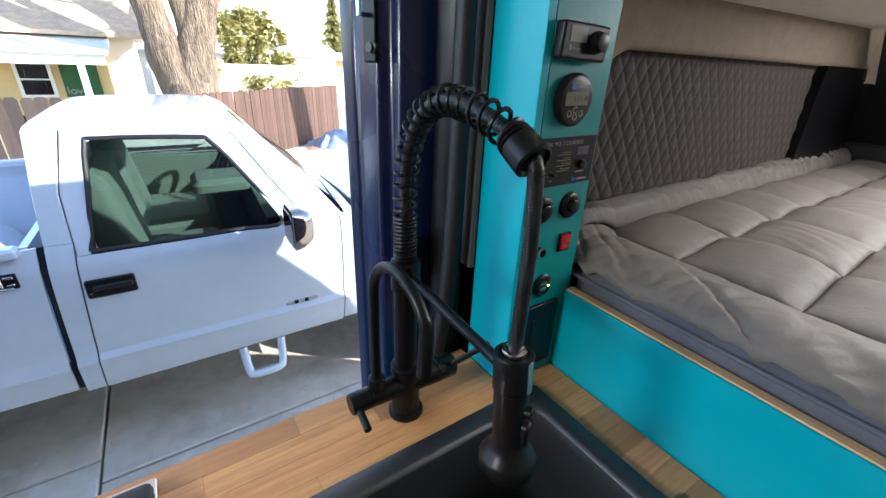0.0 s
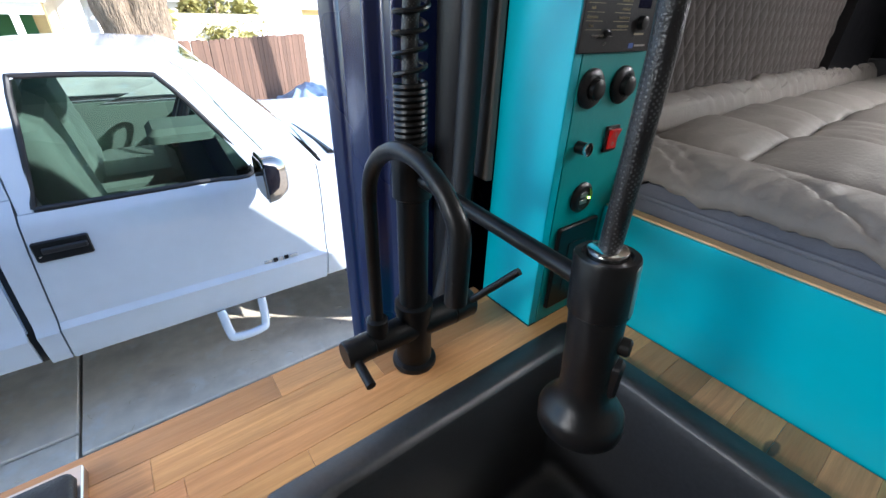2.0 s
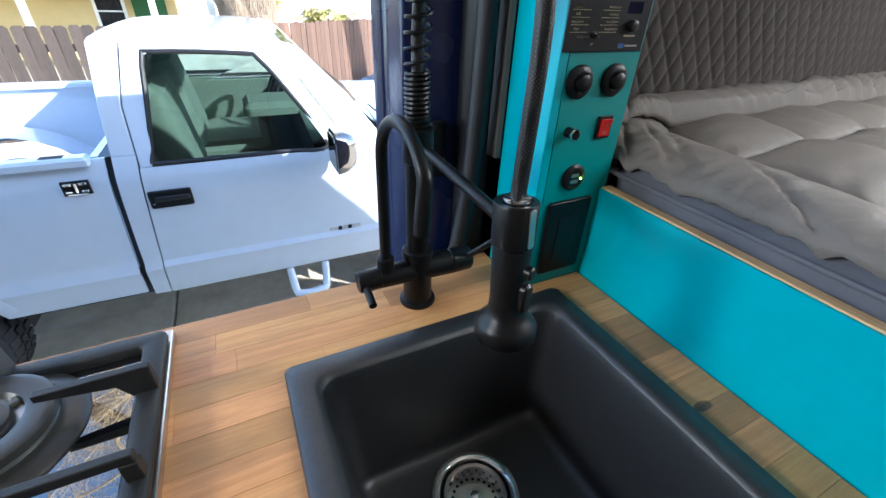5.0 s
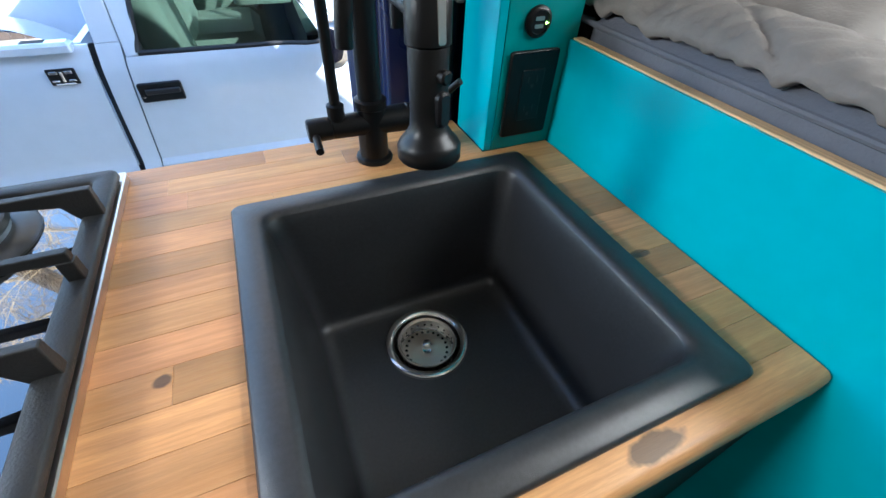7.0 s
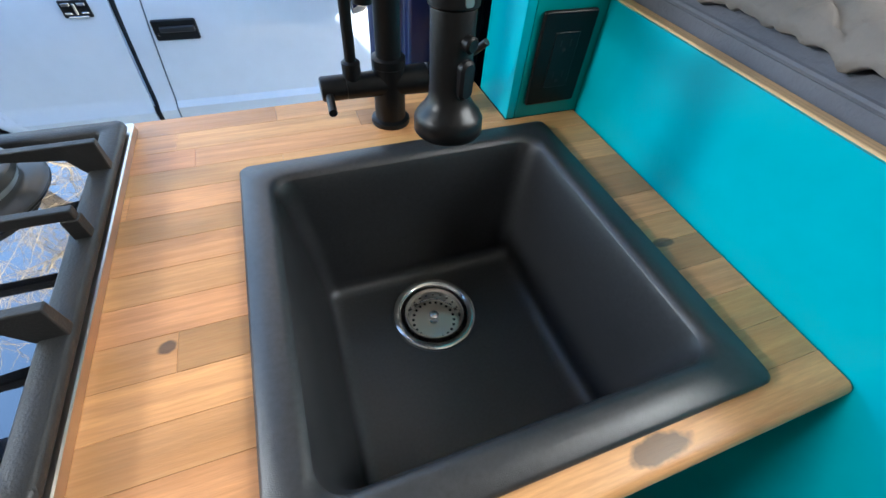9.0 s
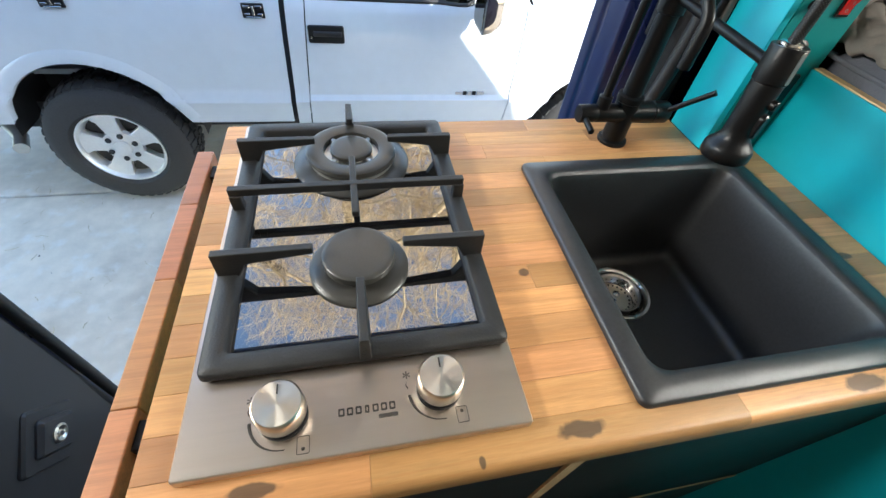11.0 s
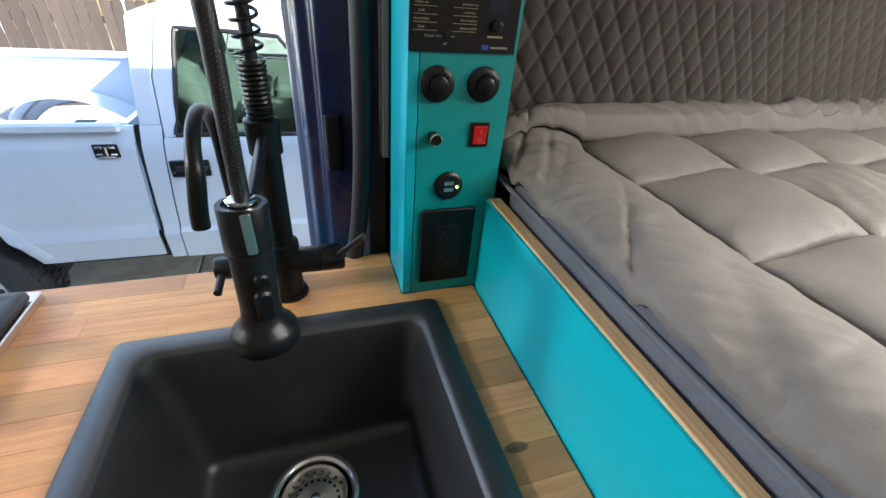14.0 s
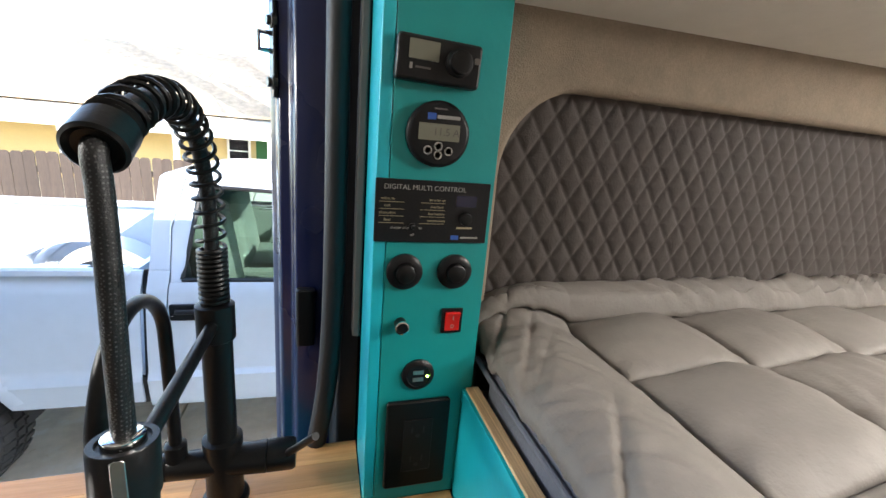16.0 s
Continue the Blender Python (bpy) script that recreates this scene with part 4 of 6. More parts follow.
for k in range(22):
    a = 6.28318 * k / 22
    m = Matrix.Translation((DX + 0.0290 * math.cos(a), DY + 0.0290 * math.sin(a), 0.6821))
    if first_hole is None:
        first_hole = part("hole", HOLE_FLOOR, BLACK, drain)
    hole = first_hole if k == 0 else first_hole.copy()
    if k:
        scene.collection.objects.link(hole)
    hole.matrix_basis = m
first_hole = None
for row, (rad, z) in enumerate(((0.0361, 0.6905), (0.0389, 0.6885))):
    for k in range(22):
        a = 6.28318 * (k + 0.5) / 22
        m = Matrix.Translation((DX + rad * math.cos(a), DY + rad * math.sin(a), z)) @ Matrix.Rotation(a, 4, "Z")
        if first_hole is None:
            first_hole = part("hole", HOLE_WALL, BLACK, drain)
            hole = first_hole
        else:
            hole = first_hole.copy()
            scene.collection.objects.link(hole)
        hole.matrix_basis = m
part("knob", lathe((DX, DY, 0.6820), (DX, DY, 0.75), [(0, 0.0065), (0.002, 0.0045), (0.006, 0.0030), (0.009, 0.0034), (0.0105, 0.0062), (0.0125, 0.0068), (0.0150, 0.0062), (0.0165, 0.003)], 20), CHROME, drain)

# ---------- tap ----------
TX, TY = 0.584, 0.430
tap = thing("spring_tap", (TX, TY, CT), "matt black spring kitchen tap with pull-down spray and side spout", "tap")
part("base", lathe((TX, TY, CT), (TX, TY, 2), [(0, 0.0240), (0.003, 0.0245), (0.006, 0.0235), (0.008, 0.0190), (0.072, 0.0185), (0.073, 0.0198), (0.082, 0.0198), (0.0835, 0.016)], 36), BLACK, tap)
part("pipe", lathe((TX, TY, 0.972), (TX, TY, 2), [(0, 0.0145), (0.14, 0.0145)], 28), BLACK, tap)
part("collar", lathe((TX, TY, 1.092), (TX, TY, 2), [(0, 0.0165), (0.001, 0.0178), (0.037, 0.0178), (0.0385, 0.0155)], 28), BLACK, tap)
part("valve_body", lathe((0.503, 0.4275, 0.946), (0.66, 0.4275, 0.946), [(0, 0.0125), (0.002, 0.0140), (0.0285, 0.0140), (0.029, 0.0132), (0.030, 0.0140), (0.055, 0.0145), (0.1, 0.0165), (0.125, 0.0175), (0.126, 0.0165), (0.127, 0.0175), (0.153, 0.0175), (0.156, 0.0150)], 32), BLACK, tap)
part("lever", tube([(0.650, 0.418, 0.953), (0.681, 0.378, 1.004)], [0.0042, 0.0042], 10), BLACK, tap)
part("small_lever", tube([(0.511, 0.420, 0.944), (0.509, 0.386, 0.939)], 0.0048, 10), BLACK, tap)
# filtered water spout
part("spout_socket", lathe((0.540, 0.4275, 0.950), (0.540, 0.4275, 2), [(0, 0.0105), (0.024, 0.0105), (0.026, 0.008)], 20), BLACK, tap)
sp = [(0.540, 0.4275, 0.965), (0.540, 0.4275, 1.04), (0.540, 0.4265, 1.095)]
sp += [(0.540, 0.3665 + 0.0600 * math.cos(a), 1.100 + 0.054 * math.sin(a)) for a in [radians(v) for v in range(0, 176, 16)]]
sp += [(0.536, 0.3058, 1.088), (0.535, 0.3050, 1.074)]
sp = smooth_line(sp, 3)
part("side_spout", tube(sp, [0.0062] * (len(sp) - 12) + [0.0062 + 0.0012 * min(1, k / 6) for k in range(12)], 14), BLACK, tap)
# spring and hose
ARCH = smooth_line([(0.584, 0.431, 1.130), (0.584, 0.431, 1.19), (0.584, 0.430, 1.225), (0.5835, 0.420, 1.265), (0.583, 0.395, 1.298), (0.582, 0.360, 1.314), (0.581, 0.325, 1.314), (0.582, 0.296, 1.308), (0.582, 0.272, 1.299), (0.582, 0.252, 1.288)], 8)
ARCH_S = [0.0]
for p, q in zip(ARCH, ARCH[1:]):
    ARCH_S.append(ARCH_S[-1] + (q - p).length)


def arch(s):
    """A point of the spring's centre line, s metres from its foot."""
    s = min(max(s, 0.0), ARCH_S[-1] - 1e-6)
    i = max(k for k, v in enumerate(ARCH_S) if v <= s)
    return ARCH[i].lerp(ARCH[i + 1], (s - ARCH_S[i]) / (ARCH_S[i + 1] - ARCH_S[i]))


ARC_END = ARCH_S[-1]


def helix(s0, s1, turns, r, wire, n=16, k=6):
    pts = []
    cnt = int(turns * n)
    for i in range(cnt + 1):
        s = s0 + (s1 - s0) * i / cnt
        c = arch(s)
        d = (arch(s + 0.003) - arch(s - 0.003)).normalized()
        e1 = Vector((1, 0, 0))
        e1 = (e1 - d * e1.dot(d)).normalized()
        e2 = d.cross(e1)
        a = 6.28318 * i / n
        pts.append(c + r * (math.cos(a) * e1 + math.sin(a) * e2))
    return tube(pts, wire, k)


part("tight_coil", helix(0.0, 0.056, 12, 0.0118, 0.0023), BLACK, tap)
part("spring", helix(0.056, ARC_END - 0.012, 19, 0.0122, 0.0019), BLACK, tap)
hose_a = [arch(s) for s in np.linspace(0.0, ARC_END, 30)]
part("inner_hose", tube(hose_a, 0.0064, 14), HOSE, tap)
ce, cd = arch(ARC_END), (arch(ARC_END) - arch(ARC_END - 0.004)).normalized()
part("spring_cap", lathe(ce - cd * 0.022, ce + cd, [(0, 0.0118), (0.004, 0.0138), (0.005, 0.0120), (0.008, 0.0140), (0.009, 0.0124), (0.011, 0.0142), (0.029, 0.0144), (0.0305, 0.0126), (0.028, 0.010)], 32), BLACK, tap)
hose_b = smooth_line([ce - cd * 0.005, ce + cd * 0.008, (0.5835, 0.2425, 1.266), (0.5840, 0.2400, 1.225), (0.583, 0.2392, 1.18), (0.5815, 0.2390, 1.108)], 6)
part("hose", tube(hose_b, 0.0059, 16), HOSE, tap, "braided black hose")
DA, DB = Vector((0.5815, 0.2390, 1.1275)), Vector((0.5803, 0.2285, 1.0075))
part("docking_ring", lathe(DA, DB, [(0.002, 0.0125), (0.0, 0.0132), (0.0, 0.0165), (0.001, 0.0171), (0.034, 0.0171), (0.0355, 0.0155)], 36), BLACK, tap)
part("chrome_sleeve", lathe(DA - (DB - DA) * 0.03, DB, [(0, 0.009), (0.001, 0.0105), (0.012, 0.0114), (0.03, 0.0114)], 28), CHROME, tap, "bright metal sleeve")
part("spray_head", lathe(DA + (DB - DA) * 0.29, DB, [(0, 0.0150), (0.002, 0.0156), (0.049, 0.0150), (0.060, 0.0158), (0.066, 0.0196), (0.071, 0.0242), (0.075, 0.0264), (0.085, 0.0264), (0.0875, 0.0246), (0.086, 0.019)], 36), BLACK, tap)
bd = Vector((0.36, -0.93, 0)).normalized()
slot_d = Vector((0.22, -0.975, 0.085)).normalized()
slot_m = Matrix.Translation(DA.lerp(DB, 0.145) + slot_d * 0.0128) @ slot_d.to_track_quat("Z", "Y").to_matrix().to_4x4()
part("sleeve_slot", turned(rslab(-0.0042, 0.0042, -0.0165, 0.0165, 0.0, 0.0044, 0.003, 0.0012), slot_m), ALU, tap, "bright slot in the docking ring")
b1, b2 = DA.lerp(DB, 0.44) + bd * 0.0125, DA.lerp(DB, 0.64) + bd * 0.0125
part("button", lathe(b1, b1 + bd, [(0, 0.0055), (0.007, 0.0055), (0.0085, 0.004)], 18), BLACK, tap)
part("rocker_button", turned(rslab(-0.0065, 0.0065, -0.014, 0.014, 0, 0.0065, 0.006, 0.002), Matrix.Translation(b2) @ Vector(bd).to_track_quat("Z", "Y").to_matrix().to_4x4()), PLASTIC, tap)
part("support_arm", tube([(TX, TY - 0.012, 1.112), (0.581, 0.252, 1.106)], 0.0058, 12), BLACK, tap)

# ---------- gas hob ----------
HW, HD = 0.2905, 0.482
hob = thing("gas_hob", (0.145, 0.24, CT), "two-burner gas hob with black glass, iron grate and steel front", "gas hob")
hz = CT + 0.011
part("steel_tray", rslab(0.0, HW, 0.0, HD, CT + 0.0005, hz, 0.003, 0.0012), STEEL, hob, "brushed steel tray", bevel=0.0)
part("glass_top", rslab(0.014, HW - 0.014, 0.088, HD - 0.012, hz, hz + 0.002, 0.004, 0.0008), COOKGLASS, hob, "mirror-black glass")
FZ = hz + 0.0135


def frame_mesh():
    cx, cy, hx, hy = 0.1485, 0.2715, 0.1405, 0.1965
    o = lambda d, z, r: rring(cx, cy, hx - d, hy - d, r, z)
    rings = [o(0.002, hz + 0.0022, 0.006), o(0, hz + 0.006, 0.008), o(0.001, FZ - 0.002, 0.007), o(0.003, FZ, 0.006), o(0.019, FZ, 0.006), o(0.0215, FZ - 0.002, 0.005), o(0.0225, hz + 0.0022, 0.004)]
    return loft([*rings, rings[0]], first=False, last=False)


part("grate_frame", frame_mesh(), IRON, hob, angle=50)
LX, RX = 0.0175, 0.2795
B1, B2 = (0.151, 0.190), (0.151, 0.382)      # near and far burner


def finger(a, b, name="grate_finger"):
    """An iron bar that stands up at a and runs to b."""
    a, b = Vector((*a, 0)), Vector((*b, 0))
    d = (b - a).normalized()
    s = Vector((-d.y, d.x, 0)) * 0.0042
    zt, zl = FZ + 0.029, FZ + 0.018
    bm = bmesh.new()
    prof = [(-0.008, FZ - 0.004), (-0.008, zt), ((b - a).length, zt), ((b - a).length, zt - 0.008), (0.022, zl - 0.004), (0.012, FZ - 0.004)]
    lo = [bm.verts.new(a + d * q + s * (1.35 if zz < zl else 1) + Vector((0, 0, zz))) for q, zz in prof]
    hi = [bm.verts.new(a + d * q - s * (1.35 if zz < zl else 1) + Vector((0, 0, zz))) for q, zz in prof]
    bm.faces.new(lo)
    bm.faces.new(hi)
    for i in range(6):
        bm.faces.new((lo[i], lo[(i + 1) % 6], hi[(i + 1) % 6], hi[i]))
    return part(name, bm, IRON, hob, bevel=0.0012)


finger((LX, B1[1]), (0.106, B1[1]))
finger((RX, B1[1]), (0.198, B1[1]))
finger((B1[0], 0.083), (B1[0], 0.145))
finger((LX, B2[1]), (0.105, B2[1]))
finger((RX, B2[1]), (0.200, B2[1]))
finger((B2[0], 0.459), (B2[0], 0.424))
MY = 0.287
part("grate_crossbar", box(LX - 0.006, RX + 0.006, MY - 0.0042, MY + 0.0042, FZ + 0.019, FZ + 0.029), IRON, hob, bevel=0.0012)
for xx in (LX - 0.006, RX - 0.006):
    part("grate_post", box(xx, xx + 0.013, MY - 0.0055, MY + 0.0055, FZ - 0.004, FZ + 0.0195), IRON, hob, bevel=0.001)
part("grate_cross_finger", box(B2[0] - 0.004, B2[0] + 0.004, 0.236, 0.340, FZ + 0.0205, FZ + 0.0285), IRON, hob, bevel=0.0012)

def burner(c, dish, skirt, cap, big):
    x, y = c
    part("burner_dish", lathe((x, y, hz + 0.002), (x, y, 2), [(0, dish), (0.002, dish), (0.005, dish - 0.003), (0.008, dish * 0.72), (0.007, dish * 0.6)], 48), BURNER, hob)
    part("burner_head", lathe((x, y, hz + 0.006), (x, y, 2), [(0, skirt), (0.009, skirt), (0.0105, skirt - 0.001)], 40), ALU, hob, "cast aluminium burner head")
    for k in range(28):
        a = 6.28318 * k / 28
        part("flame_slot", lathe((x + (skirt - 0.0004) * math.cos(a), y + (skirt - 0.0004) * math.sin(a), hz + 0.009), (x + math.cos(a), y + math.sin(a), hz + 0.009), [(0, 0.0011), (0.0009, 0.0011)], 6), DARK, hob)
    if big:
        part("outer_cap", lathe((x, y, hz + 0.016), (x, y, 2), [(0.0, 0.036), (0.0, skirt + 0.002), (0.002, skirt + 0.0032), (0.0078, skirt + 0.002), (0.0090, skirt), (0.0094, skirt - 0.004), (0.0092, 0.0405), (0.0080, 0.0375), (0.0, 0.036)], 44, closed=False), BURNER, hob)
        part("inner_head", lathe((x, y, hz + 0.008), (x, y, 2), [(0, 0.024), (0.011, 0.024), (0.012, 0.022)], 32), ALU, hob)
        part("inner_cap", lathe((x, y, hz + 0.020), (x, y, 2), [(0, 0.0262), (0.0012, 0.0284), (0.0055, 0.0280), (0.0068, 0.0264), (0.0074, 0.0215), (0.0078, 0.001)], 36), BURNER, hob)
        for k in range(4):
            a = radians(45 + 90 * k)
            part("bridge", tube([(x + 0.022 * math.cos(a), y + 0.022 * math.sin(a), hz + 0.017), (x + 0.036 * math.cos(a), y + 0.036 * math.sin(a), hz + 0.019)], 0.0045, 8), ALU, hob)
    else:
        part("burner_cap", lathe((x, y, hz + 0.017), (x, y, 2), [(0, cap - 0.002), (0.0012, cap), (0.0085, cap - 0.0004), (0.0098, cap - 0.0018), (0.0104, cap - 0.006), (0.0106, 0.001)], 44), BURNER, hob)


burner(B1, 0.0535, 0.0310, 0.0385, False)
burner(B2, 0.0780, 0.0570, 0, True)
for kx, ky in ((0.080, 0.038), (0.213, 0.042)):
    part("knob_skirt", lathe((kx, ky, hz), (kx, ky, 2), [(0, 0.0200), (0.004, 0.0200), (0.0045, 0.0185), (0.011, 0.0180)], 36), PLASTIC, hob)
    kb = part("knob", lathe((kx, ky, hz + 0.009), (kx, ky, 2), [(0, 0.0195), (0.002, 0.0205), (0.0185, 0.0200), (0.0205, 0.0185), (0.0205, 0.0005)], 44), SPUN, hob, "spun steel knob")
    part("pointer", box(kx - 0.0006, kx + 0.0006, ky + 0.007, ky + 0.0155, hz + 0.0294, hz + 0.0298), HOBINK, kb)
    arc = [(kx + 0.027 * math.cos(radians(a)), ky + 0.027 * math.sin(radians(a)), hz + 0.0002) for a in range(185, 276, 6)]
    part("scale_arc", tube(arc, [0.0003 + 0.0011 * (1 - i / len(arc)) for i in range(len(arc))], 6), HOBINK, hob)
    part("flame_mark", tube([(kx - 0.0275, ky + 0.004, hz + 0.0002), (kx - 0.0290, ky + 0.0075, hz + 0.0002), (kx - 0.0275, ky + 0.0115, hz + 0.0002), (kx - 0.0260, ky + 0.0075, hz + 0.0002), (kx - 0.0275, ky + 0.004, hz + 0.0002)], 0.0004, 6), HOBINK, hob)
    words("*", 0.016, pose(kx - 0.0275, ky + 0.0135, hz + 0.0002), HOBINK, hob, "star_mark")
    bx, by = kx + 0.0165, ky - 0.0255
    part("burner_diagram", tube([(*p[:2], hz + 0.0002) for p in rring(bx, by, 0.0048, 0.0068, 0.001, 0, 3)] + [(bx + 0.0048, by + 0.0058, hz + 0.0002)], 0.0003, 5), HOBINK, hob)
    part("burner_dot", lathe((bx, by + (0.003 if kx > 0.1 else -0.003), hz), (bx, by, 2), [(0, 0.0015), (0.0003, 0.0015)], 10), HOBINK, hob)
# maker's mark as plain shapes
for i, w in enumerate((0.006, 0.006, 0.006, 0.0045, 0.006, 0.006, 0.006)):
    lx = 0.1270 + i * 0.0072
    part("maker_mark", loft([rring(lx, 0.0335, w / 2 - 0.0004, 0.0034, 0.0008, hz + 0.0001, 2), rring(lx, 0.0335, w / 2 - 0.0004, 0.0034, 0.0008, hz + 0.0003, 2), rring(lx, 0.0335, w / 2 - 0.0017, 0.0018, 0.0004, hz + 0.0003, 2), rring(lx, 0.0335, w / 2 - 0.0017, 0.0018, 0.0004, hz + 0.0001, 2)], first=False, last=False), HOBINK, hob)
part("maker_mark", rslab(0.158, 0.1745, 0.0240, 0.0275, hz, hz + 0.0003, 0.001, 0.0001), HOBINK, hob)

# ---------- pickup truck, built in its own axes: u ahead, v away from the van, z up ----------
TM = Matrix.Translation((0.14, 2.12, 0)) @ Matrix.Rotation(radians(-1.2), 4, "Z")
TW = 1.92
truck = thing("pickup_truck", (0.3, 3.0, G), "white single-cab pickup truck parked on the driveway", "pickup truck")


def tpart(name, bm, material, label="", parent=None, **kw):
    return part(name, turned(bm, TM), material, parent or truck, label, **kw)


SECT = [(-0.16, 0.055), (-0.10, 0.030), (0.015, 0.002), (0.042, -0.007), (0.056, -0.007), (0.070, 0.014), (0.20, 0.006), (0.40, 0.006), (0.49, 0.014), (0.535, 0.022), (0.545, 0.034), (0.575, 0.042), (0.60, 0.055), (0.62, 0.062), (0.80, 0.105), (0.99, 0.165), (1.035, 0.20), (1.06, 0.27)]


def sv(z):
    for (z0, v0), (z1, v1) in zip(SECT, SECT[1:]):
        if z <= z1:
            k = max(0.0, (z - z0) / (z1 - z0))
            return v0 + (v1 - v0) * k
    return SECT[-1][1]


def side_panel(name, u0, u1, bottom, top_z, nu=30, far=False, thick=0.03, nz=26, vs=sv):
    """A body side skin between u0(z) and u1(z), from bottom(u) to top_z(u)."""
    bm = bmesh.new()

    def at(s, t, d):
        um = u0(0.2) + s * (u1(0.2) - u0(0.2))
        z = bottom(um) + t * (top_z(um) - bottom(um))
        u = u0(z) + s * (u1(z) - u0(z))
        v = vs(z) + d
        return (u, TW - v if far else v, z)

    grid(nu, nz, lambda s, t: at(s, t, 0), bm)
    rim = [(i / nu, 0) for i in range(nu)] + [(1, j / nz) for j in range(nz)] + [(1 - i / nu, 1) for i in range(nu)] + [(0, 1 - j / nz) for j in range(nz)]
    a, b = [bm.verts.new(at(s, t, 0)) for s, t in rim], [bm.verts.new(at(s, t, thick)) for s, t in rim]
    for i in range(len(rim)):
        j = (i + 1) % len(rim)
        bm.faces.new((a[i], a[j], b[j], b[i]))
    bmesh.ops.remove_doubles(bm, verts=bm.verts, dist=0.0004)
    return tpart(name, bm, PAINT, angle=28)


RWU, FWU, WZ, WR = -1.300, 1.56, -0.262, 0.378
AZ = -0.215     # centre height of the wheel arches


def arch_z(u, c, r, base):
    d = abs(u - c)
    return base if d >= r else max(base, AZ + math.sqrt(r * r - d * d) * 1.02)


rear_edge = lambda z: -0.225 + 0.085 * (z + 0.12) + (0.03 * max(0, z - 0.6))
cab_rear = lambda z: -0.300 + 0.055 * (z + 0.12)
front_edge = lambda z: 0.945 + 0.022 * z
for farside in (False, True):
    side_panel("bed_side", lambda z: -2.42, lambda z: -0.326 + 0.055 * (z + 0.12), lambda u: arch_z(u, RWU, 0.445, -0.10), lambda u: 0.600, 80, farside, 0.014)
    side_panel("cab_corner", cab_rear, lambda z: rear_edge(z) - 0.006, lambda u: -0.13, lambda u: 0.60, 6, farside)
    d = side_panel("door", rear_edge, front_edge, lambda u: -0.135, lambda u: 0.545, 30, farside)
    side_panel("front_fender", lambda z: front_edge(z) + 0.007, lambda z: 2.32, lambda u: arch_z(u, FWU, 0.44, -0.12), lambda u: 0.552 - 0.05 * max(0, u - 1.0), 60, farside)
    fl = (lambda v: TW - v) if farside else (lambda v: v)

    def post_mesh(poly, t=0.05):
        bm = bmesh.new()
        lo, hi = [bm.verts.new((u, fl(sv(z)), z)) for u, z in poly], [bm.verts.new((u, fl(sv(z) + t), z)) for u, z in poly]
        bm.faces.new(lo), bm.faces.new(hi)
        for i in range(len(poly)):
            j = (i + 1) % len(poly)
            bm.faces.new((lo[i], lo[j], hi[j], hi[i]))
        return bm

    # window surround: rear pillar, roof rail, sloping front pillar
    tpart("rear_pillar", post_mesh([(-0.262, 0.60), (-0.170, 0.60), (-0.170, 0.80), (-0.125, 1.036), (-0.235, 1.036), (-0.25, 0.8)]), PAINT, bevel=0.004)
    tpart("door_frame", post_mesh([(-0.166, 0.545), (-0.118, 0.545), (-0.075, 0.80), (-0.045, 0.985), (0.00, 1.003), (0.345, 0.992), (0.412, 0.966), (0.53, 0.80), (0.668, 0.560), (0.70, 0.545), (0.79, 0.545), (0.62, 0.80), (0.505, 0.99), (0.44, 1.034), (-0.118, 1.034), (-0.165, 0.80)]), PAINT, bevel=0.004)
    tpart("front_pillar", post_mesh([(0.796, 0.545), (0.985, 0.548), (0.80, 0.80), (0.60, 1.01), (0.50, 1.042), (0.45, 1.038), (0.511, 0.992), (0.626, 0.80)]), PAINT, bevel=0.004)
    line = smooth_line([(-0.118, 0.556, 0), (-0.075, 0.80, 0), (-0.048, 0.977, 0), (0.00, 0.999, 0), (0.345, 0.988, 0), (0.412, 0.962, 0), (0.53, 0.80, 0), (0.664, 0.564, 0), (0.45, 0.554, 0), (0.1, 0.554, 0), (-0.118, 0.556, 0)], 4)
    tpart("window_seal", tube([(p.x, fl(sv(p.y) + 0.006), p.y) for p in line], 0.011, 8), RUBBER)
    gl = bmesh.new()
    pane = [(-0.115, 0.55), (-0.073, 0.80), (-0.045, 0.982), (0.00, 1.000), (0.345, 0.989), (0.412, 0.963), (0.53, 0.80), (0.668, 0.556)]
    gl.faces.new([gl.verts.new((u, fl(sv(z) + 0.016), z)) for u, z in pane])
    pn = tpart("side_window", gl, TGLASS, "tinted window glass", smooth=False)
    pn.visible_shadow = False

# pull handle, badge bars, mirror, step on the near side
hd = tpart("door_handle", turned(rslab(-0.088, 0.088, -0.042, 0.042, 0, 0.012, 0.010, 0.004), Matrix.Translation((-0.084, 0.010, 0.400)) @ Matrix.Rotation(radians(90), 4, "X")), PLASTIC, "black pull handle")
tpart("pull_bar", turned(rslab(-0.066, 0.074, -0.012, 0.012, 0, 0.012, 0.006, 0.004), Matrix.Translation((-0.080, 0.000, 0.405)) @ Matrix.Rotation(radians(90), 4, "X")), RUBBER, parent=hd)
tpart("key_lock", lathe((-0.158, 0.002, 0.385), (-0.158, -0.1, 0.385), [(0, 0.009), (0.003, 0.009), (0.004, 0.006)], 14), CHROME, parent=hd)
for i, (a, b, c) in enumerate(((0.615, 0.655, 0.016), (0.662, 0.684, 0.022), (0.690, 0.712, 0.022), (0.718, 0.740, 0.022), (0.746, 0.790, 0.020))):
    tpart("badge_bar", turned(rslab(a, b, -c / 2, c / 2, 0, 0.006, 0.003, 0.001), Matrix.Translation((0, 0.011, 0.087)) @ Matrix.Rotation(radians(90), 4, "X")), PLASTIC if i % 2 else CHROME)
